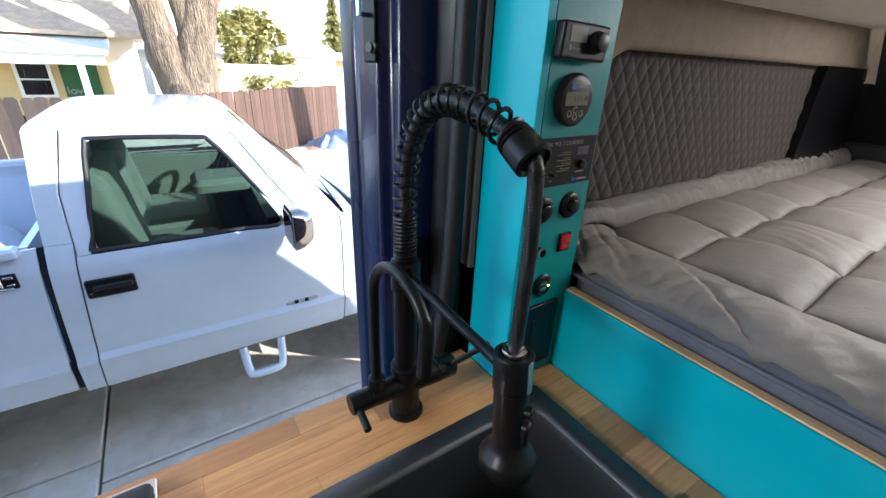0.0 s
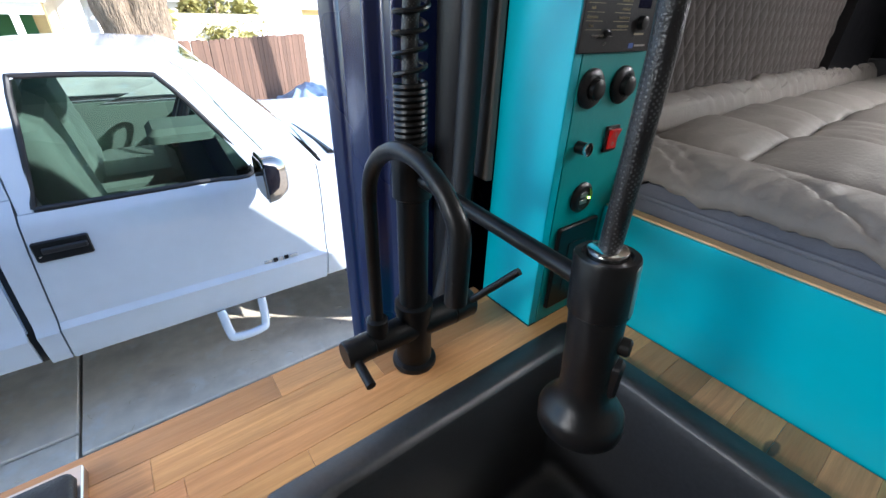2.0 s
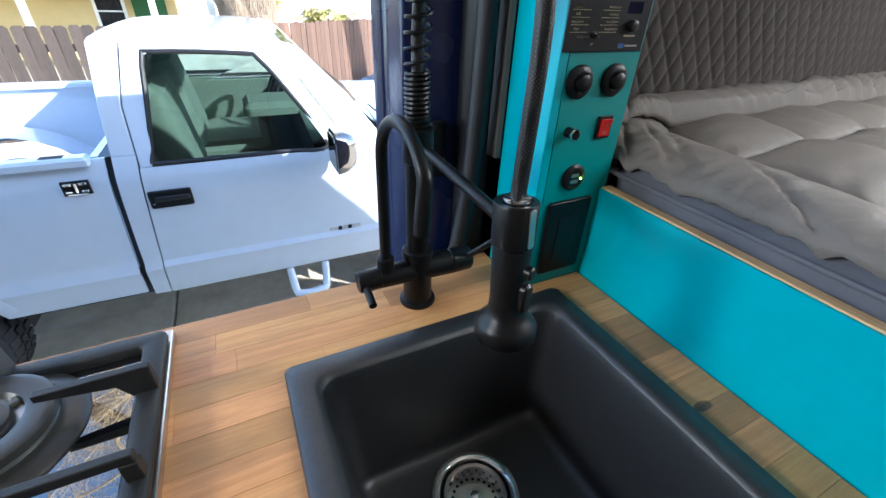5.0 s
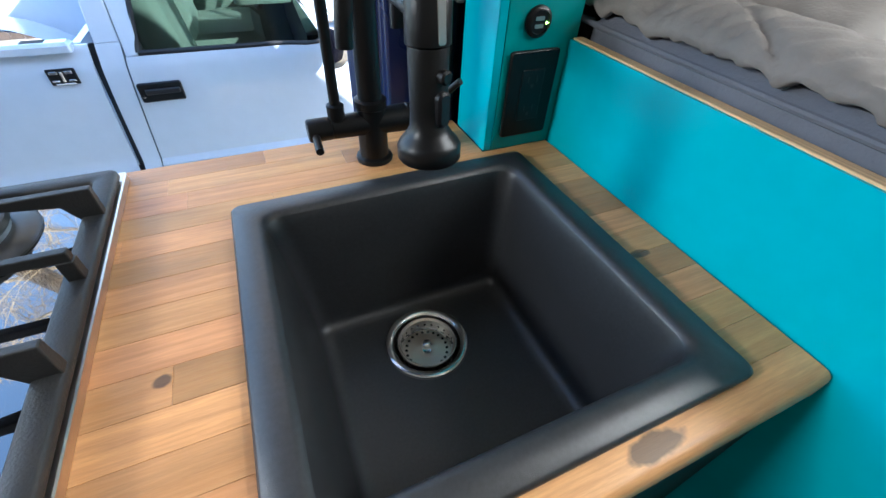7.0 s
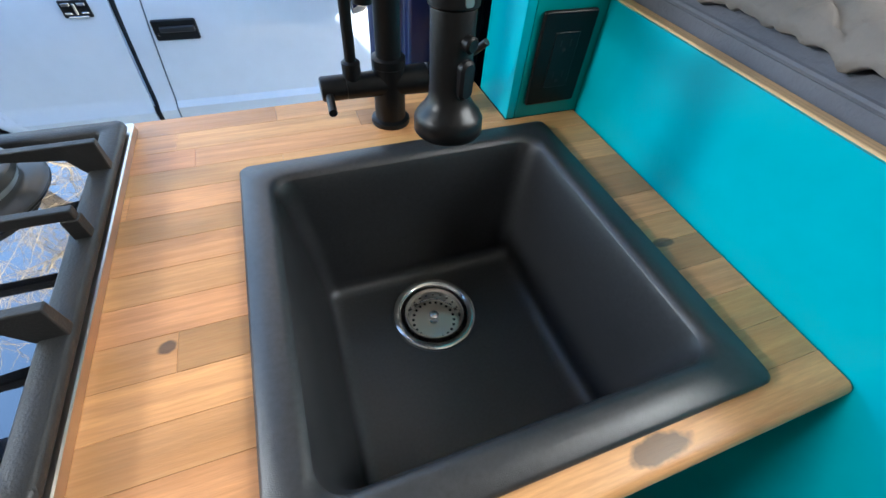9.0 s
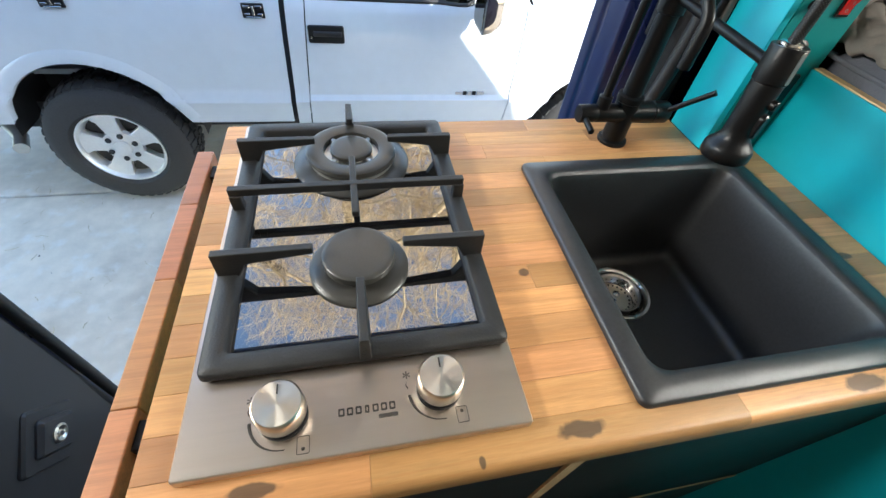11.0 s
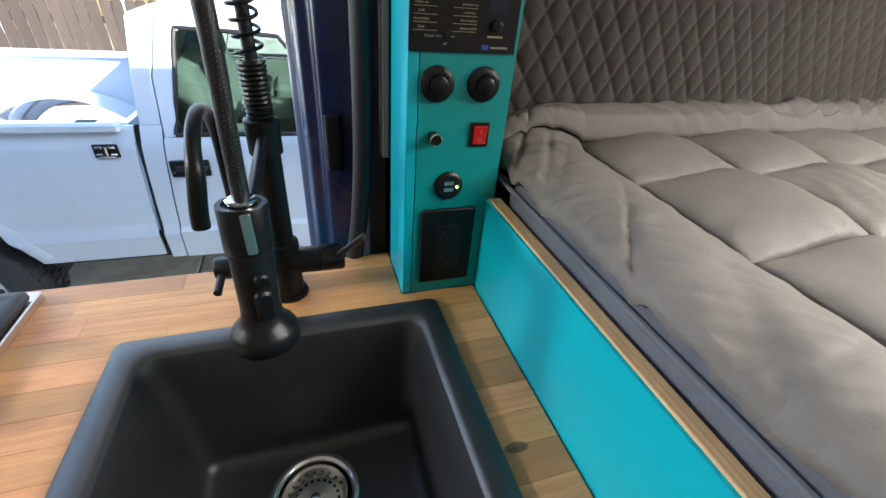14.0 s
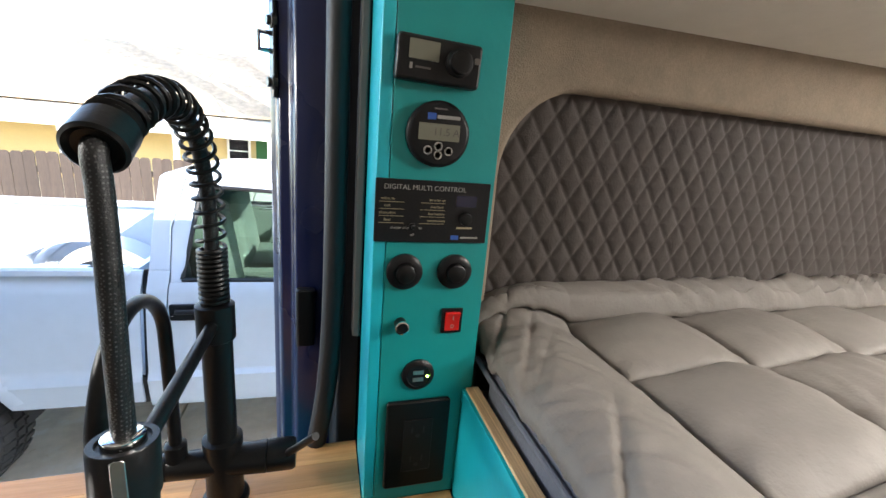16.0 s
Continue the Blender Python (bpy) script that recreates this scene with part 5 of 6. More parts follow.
mring = lambda u, hv, hz, r: [(u, -0.145 + p[0], 0.595 + p[1]) for p in rring(0, 0, hv, hz, r, 0, 5)]
mir = tpart("door_mirror", loft([mring(0.652, 0.088, 0.088, 0.03), mring(0.656, 0.098, 0.100, 0.035), mring(0.70, 0.096, 0.098, 0.05), mring(0.745, 0.075, 0.078, 0.05), mring(0.765, 0.035, 0.04, 0.03)]), MIRROR, "dull chrome door mirror")
tpart("mirror_glass", loft([mring(0.651, 0.084, 0.084, 0.03), mring(0.648, 0.082, 0.082, 0.03)]), MIRROR, parent=mir)
tpart("mirror_arm", tube([(0.72, -0.09, 0.585), (0.77, 0.04, 0.56)], [0.03, 0.04], 10), PAINT, parent=mir)
stp = tpart("side_step", tube(smooth_line([(0.365, 0.03, -0.13), (0.375, -0.03, -0.24), (0.40, -0.055, -0.262), (0.52, -0.055, -0.262), (0.55, -0.03, -0.24), (0.565, 0.03, -0.13)], 5), 0.022, 10), PAINT, "white hoop side step")
for u, z in ((-1.235, 0.515), (-0.408, 0.497)):
    face = Matrix.Translation((u, 0.012, z)) @ Matrix.Rotation(radians(90), 4, "X")
    lt = tpart("tie_down_plate", turned(rslab(-0.050, 0.050, -0.032, 0.032, 0, 0.007, 0.005, 0.002), face), PLASTIC, "black tie-down plate with bright metal parts")
    for bx0, bx1, by0, by1 in ((-0.040, -0.012, 0.012, 0.024), (0.012, 0.040, 0.012, 0.024), (-0.005, 0.005, -0.020, 0.022), (-0.040, -0.016, -0.018, -0.010), (0.016, 0.040, -0.018, -0.010), (-0.034, 0.034, -0.029, -0.024)):
        tpart("plate_bar", turned(rslab(bx0, bx1, by0, by1, 0.0072, 0.012, 0.002, 0.001), face), CHROME, parent=lt)
# roof, glass, bonnet
tpart("roof", grid(26, 30, lambda s, t: (-0.235 + s * (0.74 + 0.05 * math.sin(math.pi * t)), 0.205 + t * (TW - 0.41), 1.034 + 0.052 * (math.sin(math.pi * t) ** 0.38) * (math.sin(math.pi * min(1, 0.04 + s * 0.92)) ** 0.35))), PAINT)
ws = tpart("windscreen", grid(8, 12, lambda s, t: (0.500 + s * 0.53 + 0.07 * math.sin(math.pi * t), 0.23 - 0.13 * s + t * (TW - 0.46 + 0.26 * s), 1.060 - 0.50 * s)), TGLASS, "windscreen glass")
ws.visible_shadow = False
tpart("cab_back", box(-0.24, -0.22, 0.12, TW - 0.12, -0.1, 0.62), PAINT)
for poly in ([(0.085, 0.62), (0.40, 0.62), (0.40, 1.035), (0.225, 1.035)], [(TW - 0.085, 0.62), (TW - 0.40, 0.62), (TW - 0.40, 1.035), (TW - 0.225, 1.035)]):
    tpart("cab_back_post", prism(poly, "x", -0.235, -0.215), PAINT)
bgl = tpart("rear_window", box(-0.236, -0.230, 0.40, TW - 0.40, 0.62, 1.01), TGLASS, smooth=False)
bgl.visible_shadow = False
tpart("cab_back_header", box(-0.24, -0.22, 0.40, TW - 0.40, 1.01, 1.05), PAINT)
tpart("bonnet", grid(24, 24, lambda s, t: (1.00 + s * 1.35, 0.05 + t * (TW - 0.10), 0.552 - 0.05 * s - 0.05 * s**6 + 0.062 * math.sin(math.pi * t) ** 0.5)), PAINT)
tpart("cowl", box(0.97, 1.08, 0.10, TW - 0.10, 0.46, 0.566), PLASTIC)
for v0 in (0.35, 0.95):
    tpart("wiper", tube([(1.075, v0 - 0.24, 0.572), (1.07, v0 + 0.05, 0.590), (1.06, v0 + 0.34, 0.602)], [0.018, 0.015, 0.010], 6), PLASTIC)
tpart("front_panel", box(2.26, 2.33, 0.03, TW - 0.03, -0.10, 0.52), PAINT)
tpart("tailgate", box(-2.43, -2.38, 0.04, TW - 0.04, 0.0, 0.60), PAINT)
tpart("bed_front_wall", box(-0.345, -0.315, 0.09, TW - 0.09, 0.02, 0.60), PAINT)
tpart("bed_floor", box(-2.38, -0.346, 0.35, TW - 0.35, 0.02, 0.05), PAINT)
for v0, v1 in ((0.06, 0.348), (TW - 0.348, TW - 0.06)):
    for u0, u1 in ((-2.378, RWU - 0.525), (RWU + 0.525, -0.347)):
        tpart("bed_floor_side", box(u0, u1, v0, v1, 0.02, 0.05), PAINT)
gap_u = lambda z: -0.326 + 0.055 * (z + 0.12)
# Black strip that stands in for the shadow in the cab gap.
tpart("gap_shade", prism([(gap_u(-0.1) - 0.01, -0.1), (gap_u(-0.1) + 0.035, -0.1), (gap_u(0.6) + 0.035, 0.598), (gap_u(0.6) - 0.01, 0.598)], "y", 0.072, 0.086), RUBBER)
for v0, v1 in ((0.060, 0.080), (TW - 0.080, TW - 0.060)):
    tpart("door_trim", rslab(-0.17, 0.93, v0, v1, -0.09, 0.535, 0.004, 0.003), SEATM)
for v0, v1 in ((0.05, 0.34), (TW - 0.34, TW - 0.05)):
    tpart("wheel_house", grid(20, 4, lambda s, t: (RWU - 0.52 + 1.04 * s, v0 + t * (v1 - v0), 0.05 + 0.29 * max(0, math.sin(math.pi * s)) ** 0.6)), PAINT)
for v0 in (0.0, TW - 0.09):
    tpart("bed_rail", rslab(-2.42, -0.335, v0 + 0.012, v0 + 0.085, 0.585, 0.622, 0.01, 0.012), PAINT)
    tpart("rail_pocket", rslab(-0.50, -0.42, v0 + 0.035, v0 + 0.075, 0.6215, 0.6235, 0.004, 0.001), DARK)
tpart("underbody", box(-2.3, 2.2, 0.30, TW - 0.30, -0.28, -0.12), DARK)
tpart("cab_floor", box(-0.22, 0.98, 0.08, TW - 0.08, -0.13, -0.10), DARK)
tpart("rear_bumper", rslab(-2.58, -2.44, 0.05, TW - 0.05, -0.12, 0.05, 0.05, 0.02), CHROME)
for cu in (RWU, FWU):
    tpart("wheel_arch_liner", grid(20, 2, lambda s, t: (cu + 0.47 * math.cos(math.pi * s), 0.06 + 0.42 * t, AZ + 0.02 + 0.47 * math.sin(math.pi * s))), DARK)
    tpart("arch_inner_wall", box(cu - 0.45, cu + 0.45, 0.46, 0.48, -0.30, 0.26), DARK)
for farside in (False, True):
    for cu, rad, a0 in ((RWU, 0.445, 18), (FWU, 0.44, 17)):
        lip = [(-0.004, 0.030), (-0.006, 0.006), (0.000, -0.006), (0.014, -0.008), (0.046, -0.006), (0.066, 0.001), (0.076, 0.010)]

        def flare_at(s, t, cu=cu, rad=rad, a0=a0, farside=farside, lip=lip):
            a = radians(a0 + (180 - 2 * a0) * s)
            k = min(len(lip) - 2, int(t * (len(lip) - 1)))
            f = t * (len(lip) - 1) - k
            q, out = (lip[k][i] + f * (lip[k + 1][i] - lip[k][i]) for i in (0, 1))
            z = AZ + 1.02 * (rad + q) * math.sin(a)
            v = sv(z) + out
            return (cu + (rad + q) * math.cos(a), TW - v if farside else v, z)

        tpart("wheel_flare", grid(48, len(lip) - 1, flare_at), PAINT, angle=50)
tpart("exhaust_pipe", tube([(-2.10, 0.42, -0.22), (-1.86, 0.16, -0.26), (-1.82, 0.06, -0.27)], 0.036, 14), ALU, "dull steel exhaust pipe")
# cab inside
for v0 in (0.22, 1.02):
    st = tpart("seat", rslab(-0.05, 0.42, v0, v0 + 0.62, 0.16, 0.34, 0.08, 0.05), SEATM, "green-grey velour seat")
    tpart("backrest", turned(rslab(-0.08, 0.08, v0 + 0.02, v0 + 0.60, 0.30, 0.84, 0.06, 0.05), Matrix.Translation((-0.01, 0, 0.3)) @ Matrix.Rotation(radians(-10), 4, "Y") @ Matrix.Translation((0, 0, -0.3))), SEATM, parent=st)
    tpart("headrest", turned(rslab(-0.045, 0.045, v0 + 0.20, v0 + 0.42, 0.85, 1.00, 0.04, 0.04), Matrix.Translation((-0.13, 0, 0))), SEATM, parent=st)
tpart("dashboard", turned(grid(8, 8, lambda s, t: (0.60 + 0.34 * s, 0.12 + t * (TW - 0.24), 0.50 + 0.09 * math.sin(math.pi * min(1, 0.25 + s * 0.6)))), Matrix.Identity(4)), SEATM, "green-grey dashboard")
tpart("dash_front", box(0.60, 0.66, 0.12, TW - 0.12, 0.22, 0.555), PLASTIC)
sc_ = Vector((0.50, TW - 0.55, 0.56))
q = Matrix.Translation(sc_) @ Matrix.Rotation(radians(-65), 4, "Y")
tpart("steering_wheel", turned(tube([(0.19 * math.cos(a), 0.19 * math.sin(a), 0) for a in np.linspace(0, 6.2832, 33)], 0.015, 8), q), PLASTIC, "dark steering wheel")
tpart("steering_hub", turned(rslab(-0.18, 0.18, -0.03, 0.03, -0.02, 0.02, 0.02, 0.01), q), PLASTIC)
tpart("centre_armrest", turned(rslab(0.30, 0.62, 0.75, 1.05, 0.55, 0.62, 0.05, 0.03), Matrix.Identity(4)), SEATM)


def wheel(u, v, sgn):
    """A wheel facing the side sgn, with its tyre, tread blocks, five-spoke rim and lug nuts."""
    ax = lambda d: (u, v + sgn * d, WZ)
    tyre = tpart("wheel", lathe(ax(0.02), ax(2), [(0.02, 0.214), (0, 0.221), (-0.02, 0.238), (-0.018, 0.31), (0.0, 0.350), (0.03, 0.367), (0.20, 0.367), (0.24, 0.34), (0.25, 0.25)], 56, closed=False), TYRE, "black all-terrain tyre")
    for k in range(44):
        a = 6.28318 * k / 44
        for w0, w1, off in ((0.012, 0.07, 0), (0.085, 0.135, 0.5), (0.15, 0.21, 0)):
            b = a + off * 6.28318 / 44
            r0, r1, h = 0.364, WR, 0.016
            bm = bmesh.new()
            vs_ = []
            for dd in (w0, w1):
                for rr in (r0 - (0.02 if dd == 0.012 else 0), r1 - (0.012 if dd == 0.012 else 0)):
                    for da in (-h / WR, h / WR):
                        vs_.append(bm.verts.new((u + rr * math.cos(b + da), v + sgn * (dd + 0.02), WZ + rr * math.sin(b + da))))
            for f in ((0, 1, 3, 2), (4, 6, 7, 5), (0, 4, 5, 1), (2, 3, 7, 6), (0, 2, 6, 4), (1, 5, 7, 3)):
                bm.faces.new([vs_[i] for i in f])
            TREAD.append((bm, tyre))
    rim = tpart("rim", lathe(ax(0.028), ax(2), [(0.0, 0.222), (-0.014, 0.219), (-0.014, 0.210), (0.01, 0.198), (0.075, 0.190), (0.09, 0.186)], 48, closed=False), RIM, "cast alloy rim", tyre)
    # Dark disc added so the pockets between the spokes look shaded.
    tpart("spoke_backing", lathe(ax(0.115), ax(-2), [(0, 0.195), (0.03, 0.195), (0.032, 0.12), (0.032, 0.001)], 32), DARK, parent=tyre)
    for k in range(5):
        a0 = radians(90 + 72 * k + 8)
        pr = [(0.04, 0.055), (0.10, 0.044), (0.16, 0.054), (0.204, 0.082), (0.204, -0.082), (0.16, -0.054), (0.10, -0.044), (0.04, -0.055)]
        bm = bmesh.new()
        pts = [(u + r_ * math.cos(a0) - w_ * math.sin(a0), WZ + r_ * math.sin(a0) + w_ * math.cos(a0), r_) for r_, w_ in pr]
        f_ = [bm.verts.new((x, v + sgn * (0.030 if r_ > 0.2 else 0.040), z)) for x, z, r_ in pts]
        b_ = [bm.verts.new((x, v + sgn * 0.085, z)) for x, z, r_ in pts]
        bm.faces.new(f_), bm.faces.new(b_)
        for i in range(8):
            bm.faces.new((f_[i], f_[(i + 1) % 8], b_[(i + 1) % 8], b_[i]))
        tpart("spoke", bm, RIM, parent=tyre, bevel=0.006)
    tpart("hub", lathe(ax(0.060), ax(-2), [(0, 0.105), (0.022, 0.098), (0.026, 0.06), (0.026, 0.048), (0.036, 0.044), (0.038, 0.03)], 36), RIM, parent=tyre)
    for k in range(6):
        a = radians(60 * k + 20)
        tpart("lug_nut", lathe((u + 0.074 * math.cos(a), v + sgn * 0.045, WZ + 0.074 * math.sin(a)), (u + 0.074 * math.cos(a), v - sgn * 5, WZ + 0.074 * math.sin(a)), [(0, 0.015), (0.018, 0.015), (0.024, 0.010)], 8), DARK, parent=tyre)
    return tyre


TREAD = []
wheel(RWU, 0.005, 1)
wheel(FWU, 0.01, 1)
def tread_join(which):
    """All tread blocks of one tyre as one mesh."""
    big = bmesh.new()
    for bm, ty in TREAD:
        if ty is which:
            m_ = bpy.data.meshes.new("t")
            bm.to_mesh(m_)
            big.from_mesh(m_)
            bpy.data.meshes.remove(m_)
    tpart("tread", big, TYRE, parent=which, smooth=False)


for ty in {id(t): t for _, t in TREAD}.values():
    tread_join(ty)
for uu in (RWU, FWU):
    tpart("wheel", lathe((uu, TW - 0.28, WZ), (uu, TW, WZ), [(0, 0.2), (0.0, 0.34), (0.05, WR), (0.2, WR), (0.25, 0.3)], 40), TYRE)

# ---------- fence ----------
fence = thing("wooden_fence", (0, 8, G), "weathered reddish cedar picket fence, one stretch coloured dark for its shade", "fence")


def fence_run(a, b, top, h, wood, w=0.14):
    a, b = Vector(a), Vector(b)
    n = int((b - a).length / w)
    d = (b - a).normalized()
    ang = math.atan2(d.y, d.x)
    random.seed(3)
    poly = [(-w * 0.47, 0), (w * 0.47, 0), (w * 0.47, h - 0.03), (w * 0.28, h), (-w * 0.28, h), (-w * 0.47, h - 0.03)]
    bm = prism(poly, "y", -0.009, 0.009)
    proto = part("picket", bm, wood, fence, smooth=False)
    for i in range(n):
        p = a + d * (w * (i + 0.5))
        o = proto if i == 0 else proto.copy()
        if i:
            scene.collection.objects.link(o)
        o.matrix_basis = Matrix.Translation((p.x, p.y, top - h + random.uniform(-0.012, 0.012) - G)) @ Matrix.Rotation(ang, 4, "Z") @ Matrix.Rotation(radians(random.uniform(-0.5, 0.5)), 4, "Y")
        o.matrix_parent_inverse = Matrix.Translation((0, -8, 0))
        o.location.z = top - h + random.uniform(-0.012, 0.012) - G
    for zz in (0.25, h - 0.3):
        nrm = Vector((-d.y, d.x))
        c = [a + nrm * 0.012, b + nrm * 0.012, b + nrm * 0.05, a + nrm * 0.05]
        part("rail", prism([(p.x, p.y) for p in c], "z", top - h + zz, top - h + zz + 0.09), wood, fence, smooth=False)


# Left stretch: its shade is put into the board colour.
fence_run((-9.0, 6.95), (-0.55, 7.45), 0.74, 1.38, PICKET_SHADED)
fence_run((-0.45, 7.55), (4.55, 11.45), 0.69, 1.33, PICKET)

# ---------- house across the fence ----------
house = thing("yellow_house", (-4, 17, G), "yellow sided bungalow with a white porch and brown shingle roof", "house")
HY = 16.0
part("wall", box(-11, -0.55, HY, HY + 6, G - 0.1, 1.62), SIDING, house, smooth=False)
part("side_wall", box(-0.55, 0.2, HY + 0.8, HY + 6, G - 0.1, 1.7), TRIMW, house, smooth=False)
for k in range(11):
    part("clapboard", prism([(HY - 0.001, G + 0.2 * k), (HY - 0.022, G + 0.2 * k), (HY - 0.004, G + 0.2 * k + 0.196), (HY - 0.001, G + 0.2 * k + 0.196)], "x", -11, -0.552), SIDING, house, smooth=False)
part("porch_roof", prism([(HY - 1.9, 1.28), (HY - 1.9, 1.20), (HY, 1.52), (HY, 1.66)], "x", -11, -0.35), TRIMW, house, "pale porch roof", smooth=False)
part("porch_beam", box(-11, -0.45, HY - 1.75, HY - 1.6, 0.95, 1.20), TRIMW, house, smooth=False)
for px in (-0.98, -3.6, -6.4):
    part("porch_post", box(px - 0.07, px + 0.07, HY - 1.74, HY - 1.61, G, 0.95), TRIMW, house, smooth=False)
part("roof", prism([(HY - 0.6, 1.62), (HY - 0.6, 1.72), (HY + 3.4, 4.1), (HY + 7, 1.72), (HY + 7, 1.6)], "x", -11.6, 0.45), ROOFM, house, smooth=False)
w_ = part("window", box(-2.55, -1.80, HY - 0.05, HY - 0.02, 0.05, 0.95), TRIMW, house, smooth=False)
part("pane", box(-2.47, -1.88, HY - 0.06, HY - 0.051, 0.12, 0.49), COOKGLASS, w_, smooth=False)
part("pane", box(-2.47, -1.88, HY - 0.06, HY - 0.051, 0.53, 0.88), COOKGLASS, w_, smooth=False)
part("side_window", box(-0.30, 0.0, HY + 0.76, HY + 0.795, 0.35, 1.25), TRIMW, house, smooth=False)
sign = thing("green_sign", (-1.2, HY - 0.1, 0.5), "dark green painted porch board with white script", "sign")
part("board", box(-1.62, -0.80, HY - 0.09, HY - 0.05, 0.05, 0.98), GREEN, sign, smooth=False)
words("love", 0.28, pose(-1.35, HY - 0.095, 0.22, 90, 0, 0), INK, sign)

white_house = thing("white_house", (1, 26, G), "white rendered neighbouring house", "house")
part("wall", box(-0.6, 9.5, 25, 29, G - 0.1, 1.35), TRIMW, white_house, smooth=False)
part("roof", prism([(24.6, 1.35), (27, 2.0), (29.4, 1.35)], "x", -0.9, 9.8), TRIMW, white_house, smooth=False)
part("window", box(0.55, 1.05, 24.94, 24.99, 0.75, 1.2), COOKGLASS, white_house, smooth=False)
white_fence = thing("white_wall", (5, 21, G), "long white painted garden wall", "wall")
part("panel", box(0.5, 16, 20.0, 20.15, G - 0.1, 0.95), TRIMW, white_fence, smooth=False)
red_house = thing("red_gabled_house", (9, 34, G), "low house with a red gable", "house")
part("wall", box(6.6, 14.6, 34, 38, G - 0.1, 1.15), SIDING, red_house, smooth=False)
part("gable", prism([(7.2, 1.15), (11.2, 1.15), (9.2, 2.1)], "y", 33.9, 38), REDROOF, red_house, smooth=False)
part("roof", prism([(6.4, 1.1), (6.4, 1.22), (9.2, 2.32), (12.0, 1.22), (12.0, 1.1), (9.2, 2.18)], "y", 33.5, 38.3), TRIMW, red_house, smooth=False)
part("side_roof", prism([(33.4, 1.15), (36, 1.9), (38.5, 1.15)], "x", 12.0, 15.5), TRIMW, red_house, smooth=False)

# ---------- trees ----------
def limb(bm, a, d, length, r, depth, rng, droop=0.0):
    """A crooked tapering limb that forks until it is a twig."""
    pts, rs = [Vector(a)], [r]
    n = 9 if depth > 2 else 5
    cur = Vector(a)
    d = Vector(d).normalized()
    for i in range(n):
        d = (d + Vector((rng.uniform(-1, 1), rng.uniform(-1, 1), rng.uniform(-0.7, 0.7) - droop)) * 0.46).normalized()
        cur = cur + d * length / n
        pts.append(cur.copy())
        rs.append(max(0.0065, r * (1 - 0.55 * (i + 1) / n)))
    k = 12 if r > 0.2 else (7 if r > 0.05 else (4 if r > 0.012 else 3))
    tube(pts, rs, k, bm, ends=False)
    if depth <= 0:
        return
    for _ in range(4 if depth > 1 else 3):
        i = rng.randint(n // 3, n)
        side = Vector((rng.uniform(-1, 1), rng.uniform(-1, 1), rng.uniform(-0.3, 0.9)))
        limb(bm, pts[i], (d + side * 1.35), length * rng.uniform(0.55, 0.8), rs[i] * 0.60, depth - 1, rng, droop)


rng = random.Random(8)
tree = thing("bare_tree", (1.2, 13.5, G), "old bare tree with a thick furrowed trunk and forked limbs", "tree")
bm = bmesh.new()
tube(smooth_line([(1.22, 13.5, G - 0.1), (1.22, 13.5, 0.0), (1.20, 13.5, 0.6)], 6), [0.74 - 0.01 * i for i in range(13)], 22, bm)
LEFT = smooth_line([(1.02, 13.5, 0.1), (0.86, 13.5, 1.2), (0.70, 13.5, 2.4), (0.25, 13.4, 5.0), (-0.25, 12.9, 8.5), (-0.35, 12.0, 11.0), (-0.2, 10.4, 13.0)], 6)
RIGHT = smooth_line([(1.46, 13.5, 0.1), (1.50, 13.5, 1.3), (1.90, 13.45, 2.5), (2.75, 13.3, 4.4), (3.55, 12.8, 8.0), (4.0, 11.8, 11.5), (3.9, 10.2, 14.0)], 6)
tube(LEFT, [0.45 - 0.008 * i for i in range(len(LEFT))], 18, bm)
tube(RIGHT, [0.46 - 0.007 * i for i in range(len(RIGHT))], 18, bm)
tube(smooth_line([(1.5, 13.5, 1.4), (1.42, 13.5, 2.4), (1.2, 13.4, 3.8), (1.35, 13.1, 6.0)], 6), [0.30 - 0.009 * i for i in range(19)], 14, bm)
for v in bm.verts:
    f = noise.noise((v.co.x * 2.2, v.co.y * 2.2, v.co.z * 0.9)) * 0.10 + noise.noise((v.co.x * 7, v.co.y * 7, v.co.z * 2.5)) * 0.06
    v.co += Vector((v.co.x - 1.2, v.co.y - 13.5, 0)).normalized() * f
part("trunk", bm, BARK, tree, angle=180)
bm = bmesh.new()
for a, d in ((LEFT[17], (-1, -0.4, 0.9)), (RIGHT[17], (1, -0.4, 0.9)), (LEFT[21], (0.5, -1, 0.9)), (RIGHT[21], (-0.5, -1, 0.9)), (RIGHT[24], (0.8, -1, 0.8))):
    limb(bm, a, d, 4.0, 0.075, 5, rng, -0.25)
for line in (LEFT, RIGHT):
    for i in range(19, len(line), 3):
        for sgn in (-1, 1):
            limb(bm, line[i], (sgn * rng.uniform(0.4, 1.0), rng.uniform(-0.9, 0.1), rng.uniform(0.1, 0.9)), rng.uniform(2.6, 3.6), 0.055, 4, rng, -0.12)
part("crown", bm, TWIG, tree, "pale fine twigs")

tree4 = thing("bare_tree", (-9.0, 12.0, G), "bare tree leaning over the fence with fine pale twigs", "tree")
bm = bmesh.new()
LEAN = smooth_line([(-9.0, 12.0, G - 0.1), (-8.8, 12.0, 2.5), (-8.0, 11.6, 5.2), (-6.2, 10.8, 8.4), (-4.2, 10.0, 10.8), (-2.6, 9.4, 12.2)], 6)
tube(LEAN, [0.40 - 0.009 * i for i in range(len(LEAN))], 14, bm)
part("trunk", bm, BARK, tree4, angle=180)
bm = bmesh.new()
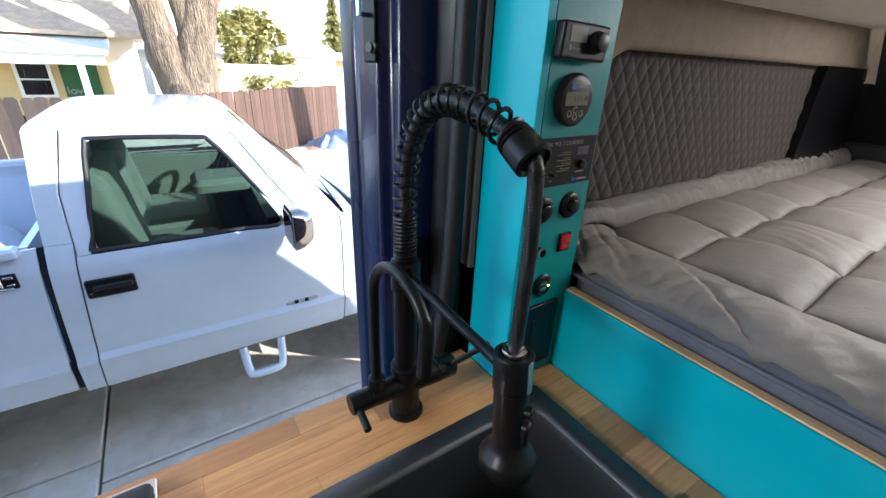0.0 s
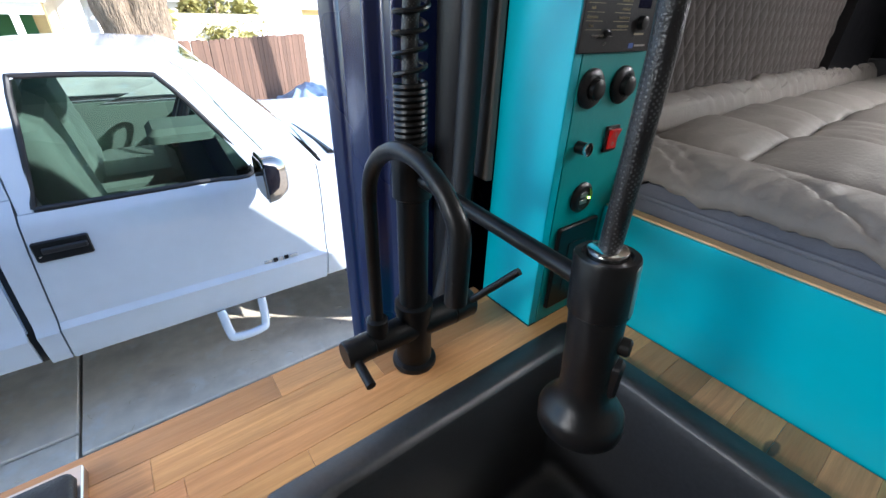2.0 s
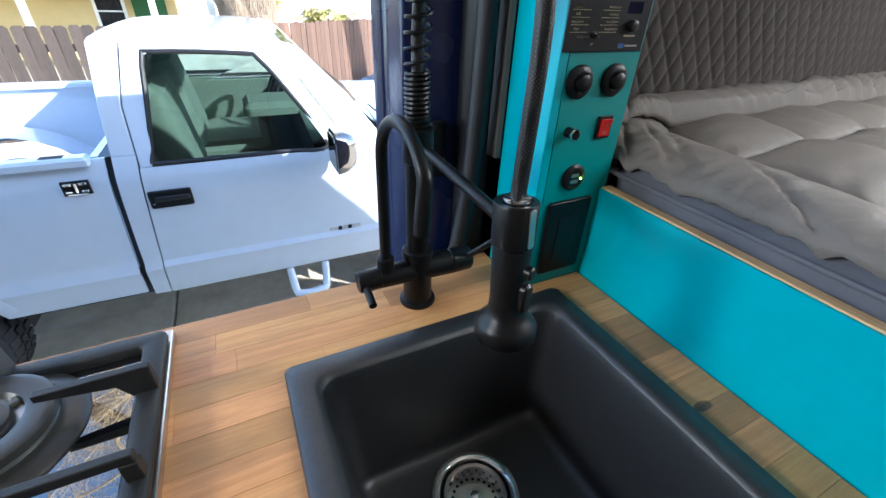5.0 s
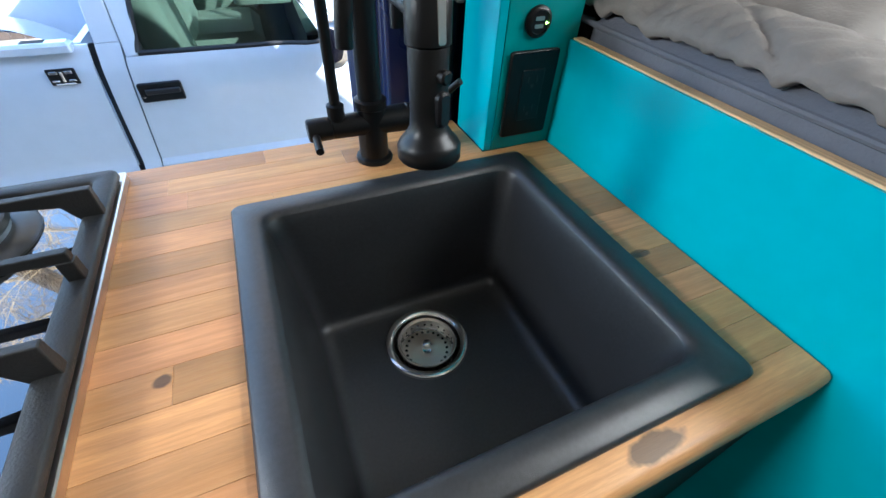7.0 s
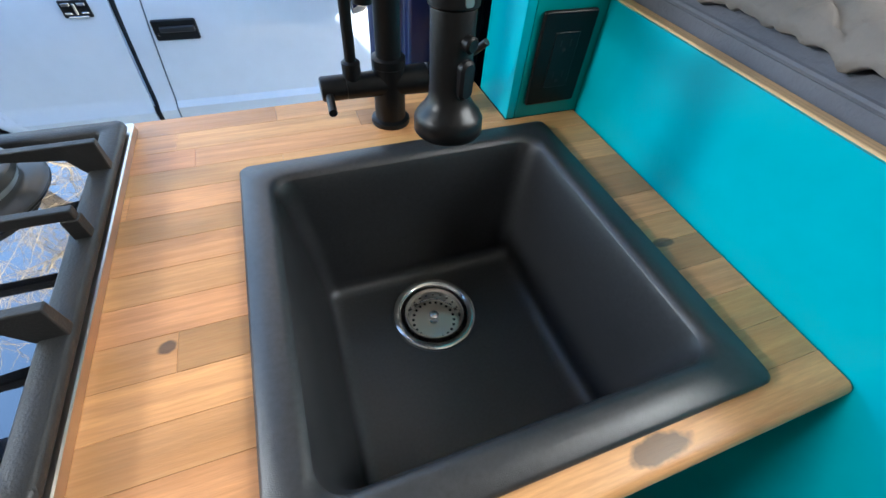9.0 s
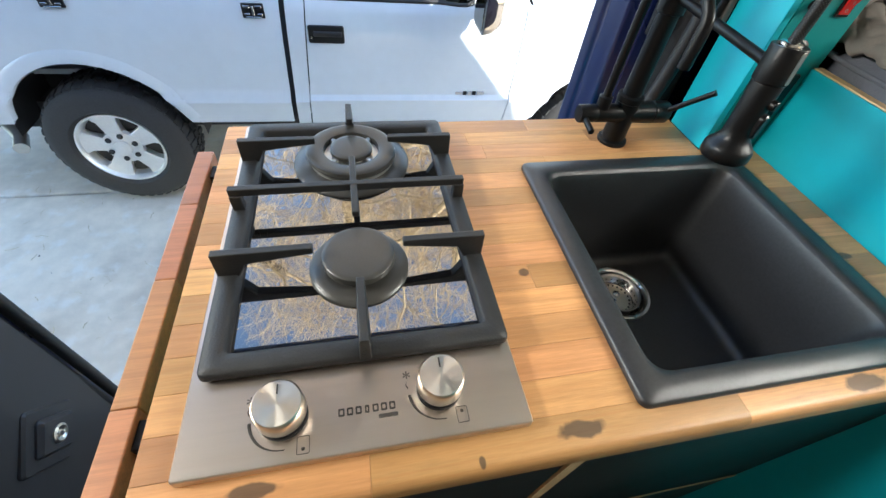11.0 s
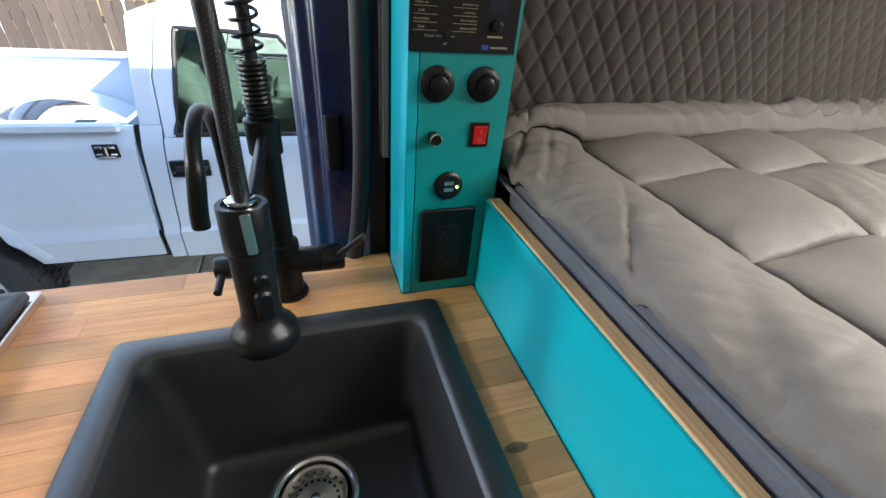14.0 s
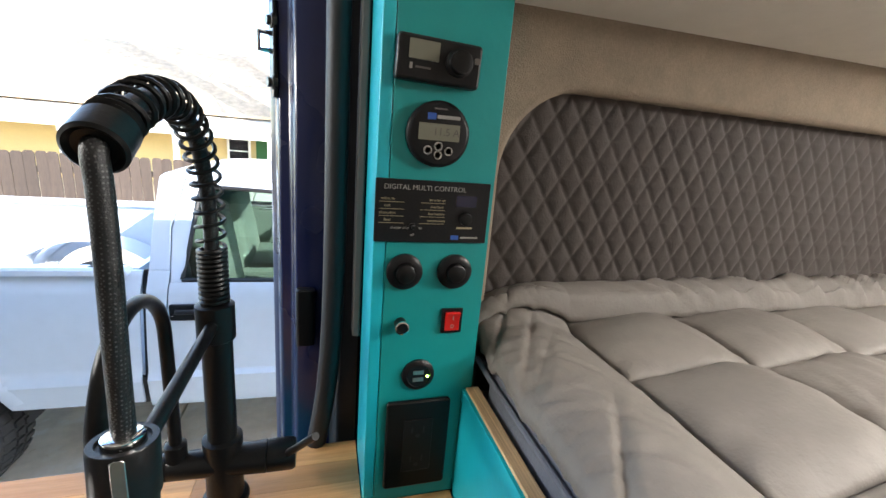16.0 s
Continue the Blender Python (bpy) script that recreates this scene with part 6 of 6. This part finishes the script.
for i in range(15, len(LEAN), 3):
    for sgn in (-1, 1):
        limb(bm, LEAN[i], (sgn * rng.uniform(0.3, 1.0), rng.uniform(-0.8, 0.5), rng.uniform(0.0, 0.9)), rng.uniform(2.6, 3.6), 0.06, 4, rng)
part("crown", bm, TWIG, tree4, "pale fine twigs")

tree3 = thing("bare_tree", (5.6, 8.2, G), "tall bare tree whose pale branches reach over the driveway", "tree")
bm = bmesh.new()
tube(smooth_line([(5.6, 8.2, G - 0.1), (5.5, 8.2, 1.5), (5.1, 8.0, 3.4), (4.7, 7.8, 5.0)], 6), [0.34 - 0.006 * i for i in range(19)], 14, bm)
for v in bm.verts:
    v.co += Vector((1, 1, 0)) * 0.03 * noise.noise(v.co * 4)
part("trunk", bm, BARK, tree3, angle=180)
bm = bmesh.new()
for a, d in (((4.7, 7.8, 4.9), (-1, -0.5, 1.0)), ((4.8, 7.9, 4.5), (-1, 0.1, 0.7)), ((4.7, 7.8, 5.0), (-0.4, -0.4, 1)), ((5.0, 8.0, 3.9), (-1.0, -0.7, 0.9)), ((4.7, 7.8, 4.9), (-0.8, 0.6, 1)), ((4.8, 7.9, 4.7), (-1, -0.2, 0.5))):
    limb(bm, a, d, 5.4, 0.10, 4, rng)
part("crown", bm, TWIG, tree3, "pale fine twigs")


def conifer(name, place, h, w, n, label, squat=False):
    t_ = thing(name, place, label, "tree")
    x, y, z = place
    part("trunk", tube([(x, y, z), (x, y, z + h)], [0.12 * h / 5, 0.02], 8), BARK, t_)
    b = bmesh.new()
    rr = random.Random(int(h * 10))
    clumps = [(Vector((x + rr.gauss(0, 0.55) * w, y + rr.gauss(0, 0.4) * w, z + h * rr.uniform(0.12, 0.95))), w * rr.uniform(0.16, 0.40)) for _ in range(26)]
    for _ in range(n):
        k = rr.random() ** 0.8
        a, zz = rr.uniform(0, 6.283), z + h * (0.06 + 0.94 * k)
        if squat:
            cl = clumps[rr.randrange(len(clumps))]
            off = Vector((rr.gauss(0, 1), rr.gauss(0, 1), rr.gauss(0, 0.8))).normalized() * cl[1] * rr.uniform(0.5, 1.05)
            c = cl[0] + off
            a = math.atan2(off.y, off.x)
        else:
            tier = 0.75 + 0.35 * math.sin(k * 60 + a * 2)
            rad = w * (1 - k) * rr.uniform(0.25, 1.1) * tier + 0.03
            c = Vector((x + rad * math.cos(a), y + rad * math.sin(a), zz))
        s = rr.uniform(0.10, 0.24) * (h / 5) ** 0.5
        d1 = Vector((math.cos(a), math.sin(a), rr.uniform(-0.7, 0.3))).normalized() * s
        d2 = Vector((rr.uniform(-1, 1), rr.uniform(-1, 1), rr.uniform(-1, 1))).normalized() * s * 0.45
        vs_ = [b.verts.new(c - d1), b.verts.new(c + d2), b.verts.new(c + d1), b.verts.new(c - d2)]
        b.faces.new(vs_)
    part("crown", b, NEEDLE, t_, "uneven crown of needles", smooth=False)


conifer("conifer", (13.5, 36.0, G), 6.4, 1.5, 7000, "tall narrow sunlit conifer behind the houses")
conifer("juniper_tree", (4.5, 20.8, G), 3.6, 1.9, 9000, "broad green juniper in full sun", True)

junk = thing("tarpaulin", (3.2, 8.8, G), "crumpled brown and blue tarpaulin heap by the fence", "tarpaulin")
part("brown_sheet", grid(30, 30, lambda s, t: (2.1 + 1.5 * s, 7.2 + 1.9 * t, G + 0.02 + 0.30 * math.sin(math.pi * s) * math.sin(math.pi * t) + 0.10 * noise.noise((s * 6, t * 6, 1)))), mat("brown_tarpaulin", (0.45, 0.25, 0.15), 0.6, 0, 0.3, 3), junk)
part("blue_sheet", grid(24, 24, lambda s, t: (3.3 + 1.2 * s, 9.2 + 1.3 * t, G + 0.02 + 0.38 * math.sin(math.pi * s) * math.sin(math.pi * t) + 0.12 * noise.noise((s * 7, t * 7, 3)))), mat("blue_tarpaulin", (0.25, 0.33, 0.45), 0.5, 0, 0.3, 3), junk)

# bits of straw and twig on the concrete
random.seed(21)
bm = bmesh.new()
for _ in range(160):
    x, y, a, l = random.uniform(-2.4, 1.4), random.uniform(0.75, 2.6), random.uniform(0, 6.28), random.uniform(0.015, 0.07)
    dx, dy = math.cos(a) * l, math.sin(a) * l
    tube([(x, y, G + 0.0015), (x + dx * 0.5 - dy * 0.1, y + dy * 0.5 + dx * 0.1, G + 0.004), (x + dx, y + dy, G + 0.0015)], random.uniform(0.0008, 0.002), 4, bm)
tagged(part("straw_litter", bm, mat("straw", (0.50, 0.42, 0.27), 0.8)), "scattered pale straw and twigs on the concrete", "litter", kind="stuff")
bm = bmesh.new()
for _ in range(34):
    x, y, r = random.uniform(-2.2, 1.2), random.uniform(0.75, 2.4), random.uniform(0.002, 0.007)
    lathe((x, y, G - 0.001), (x + 0.2, y, G + 1), [(0, r), (r * 0.5, r * 0.9), (r, r * 0.3)], 6, bm)
tagged(part("grit", bm, mat("dark_grit", (0.16, 0.14, 0.12), 0.9)), "small dark crumbs of grit on the concrete", "litter", kind="stuff")
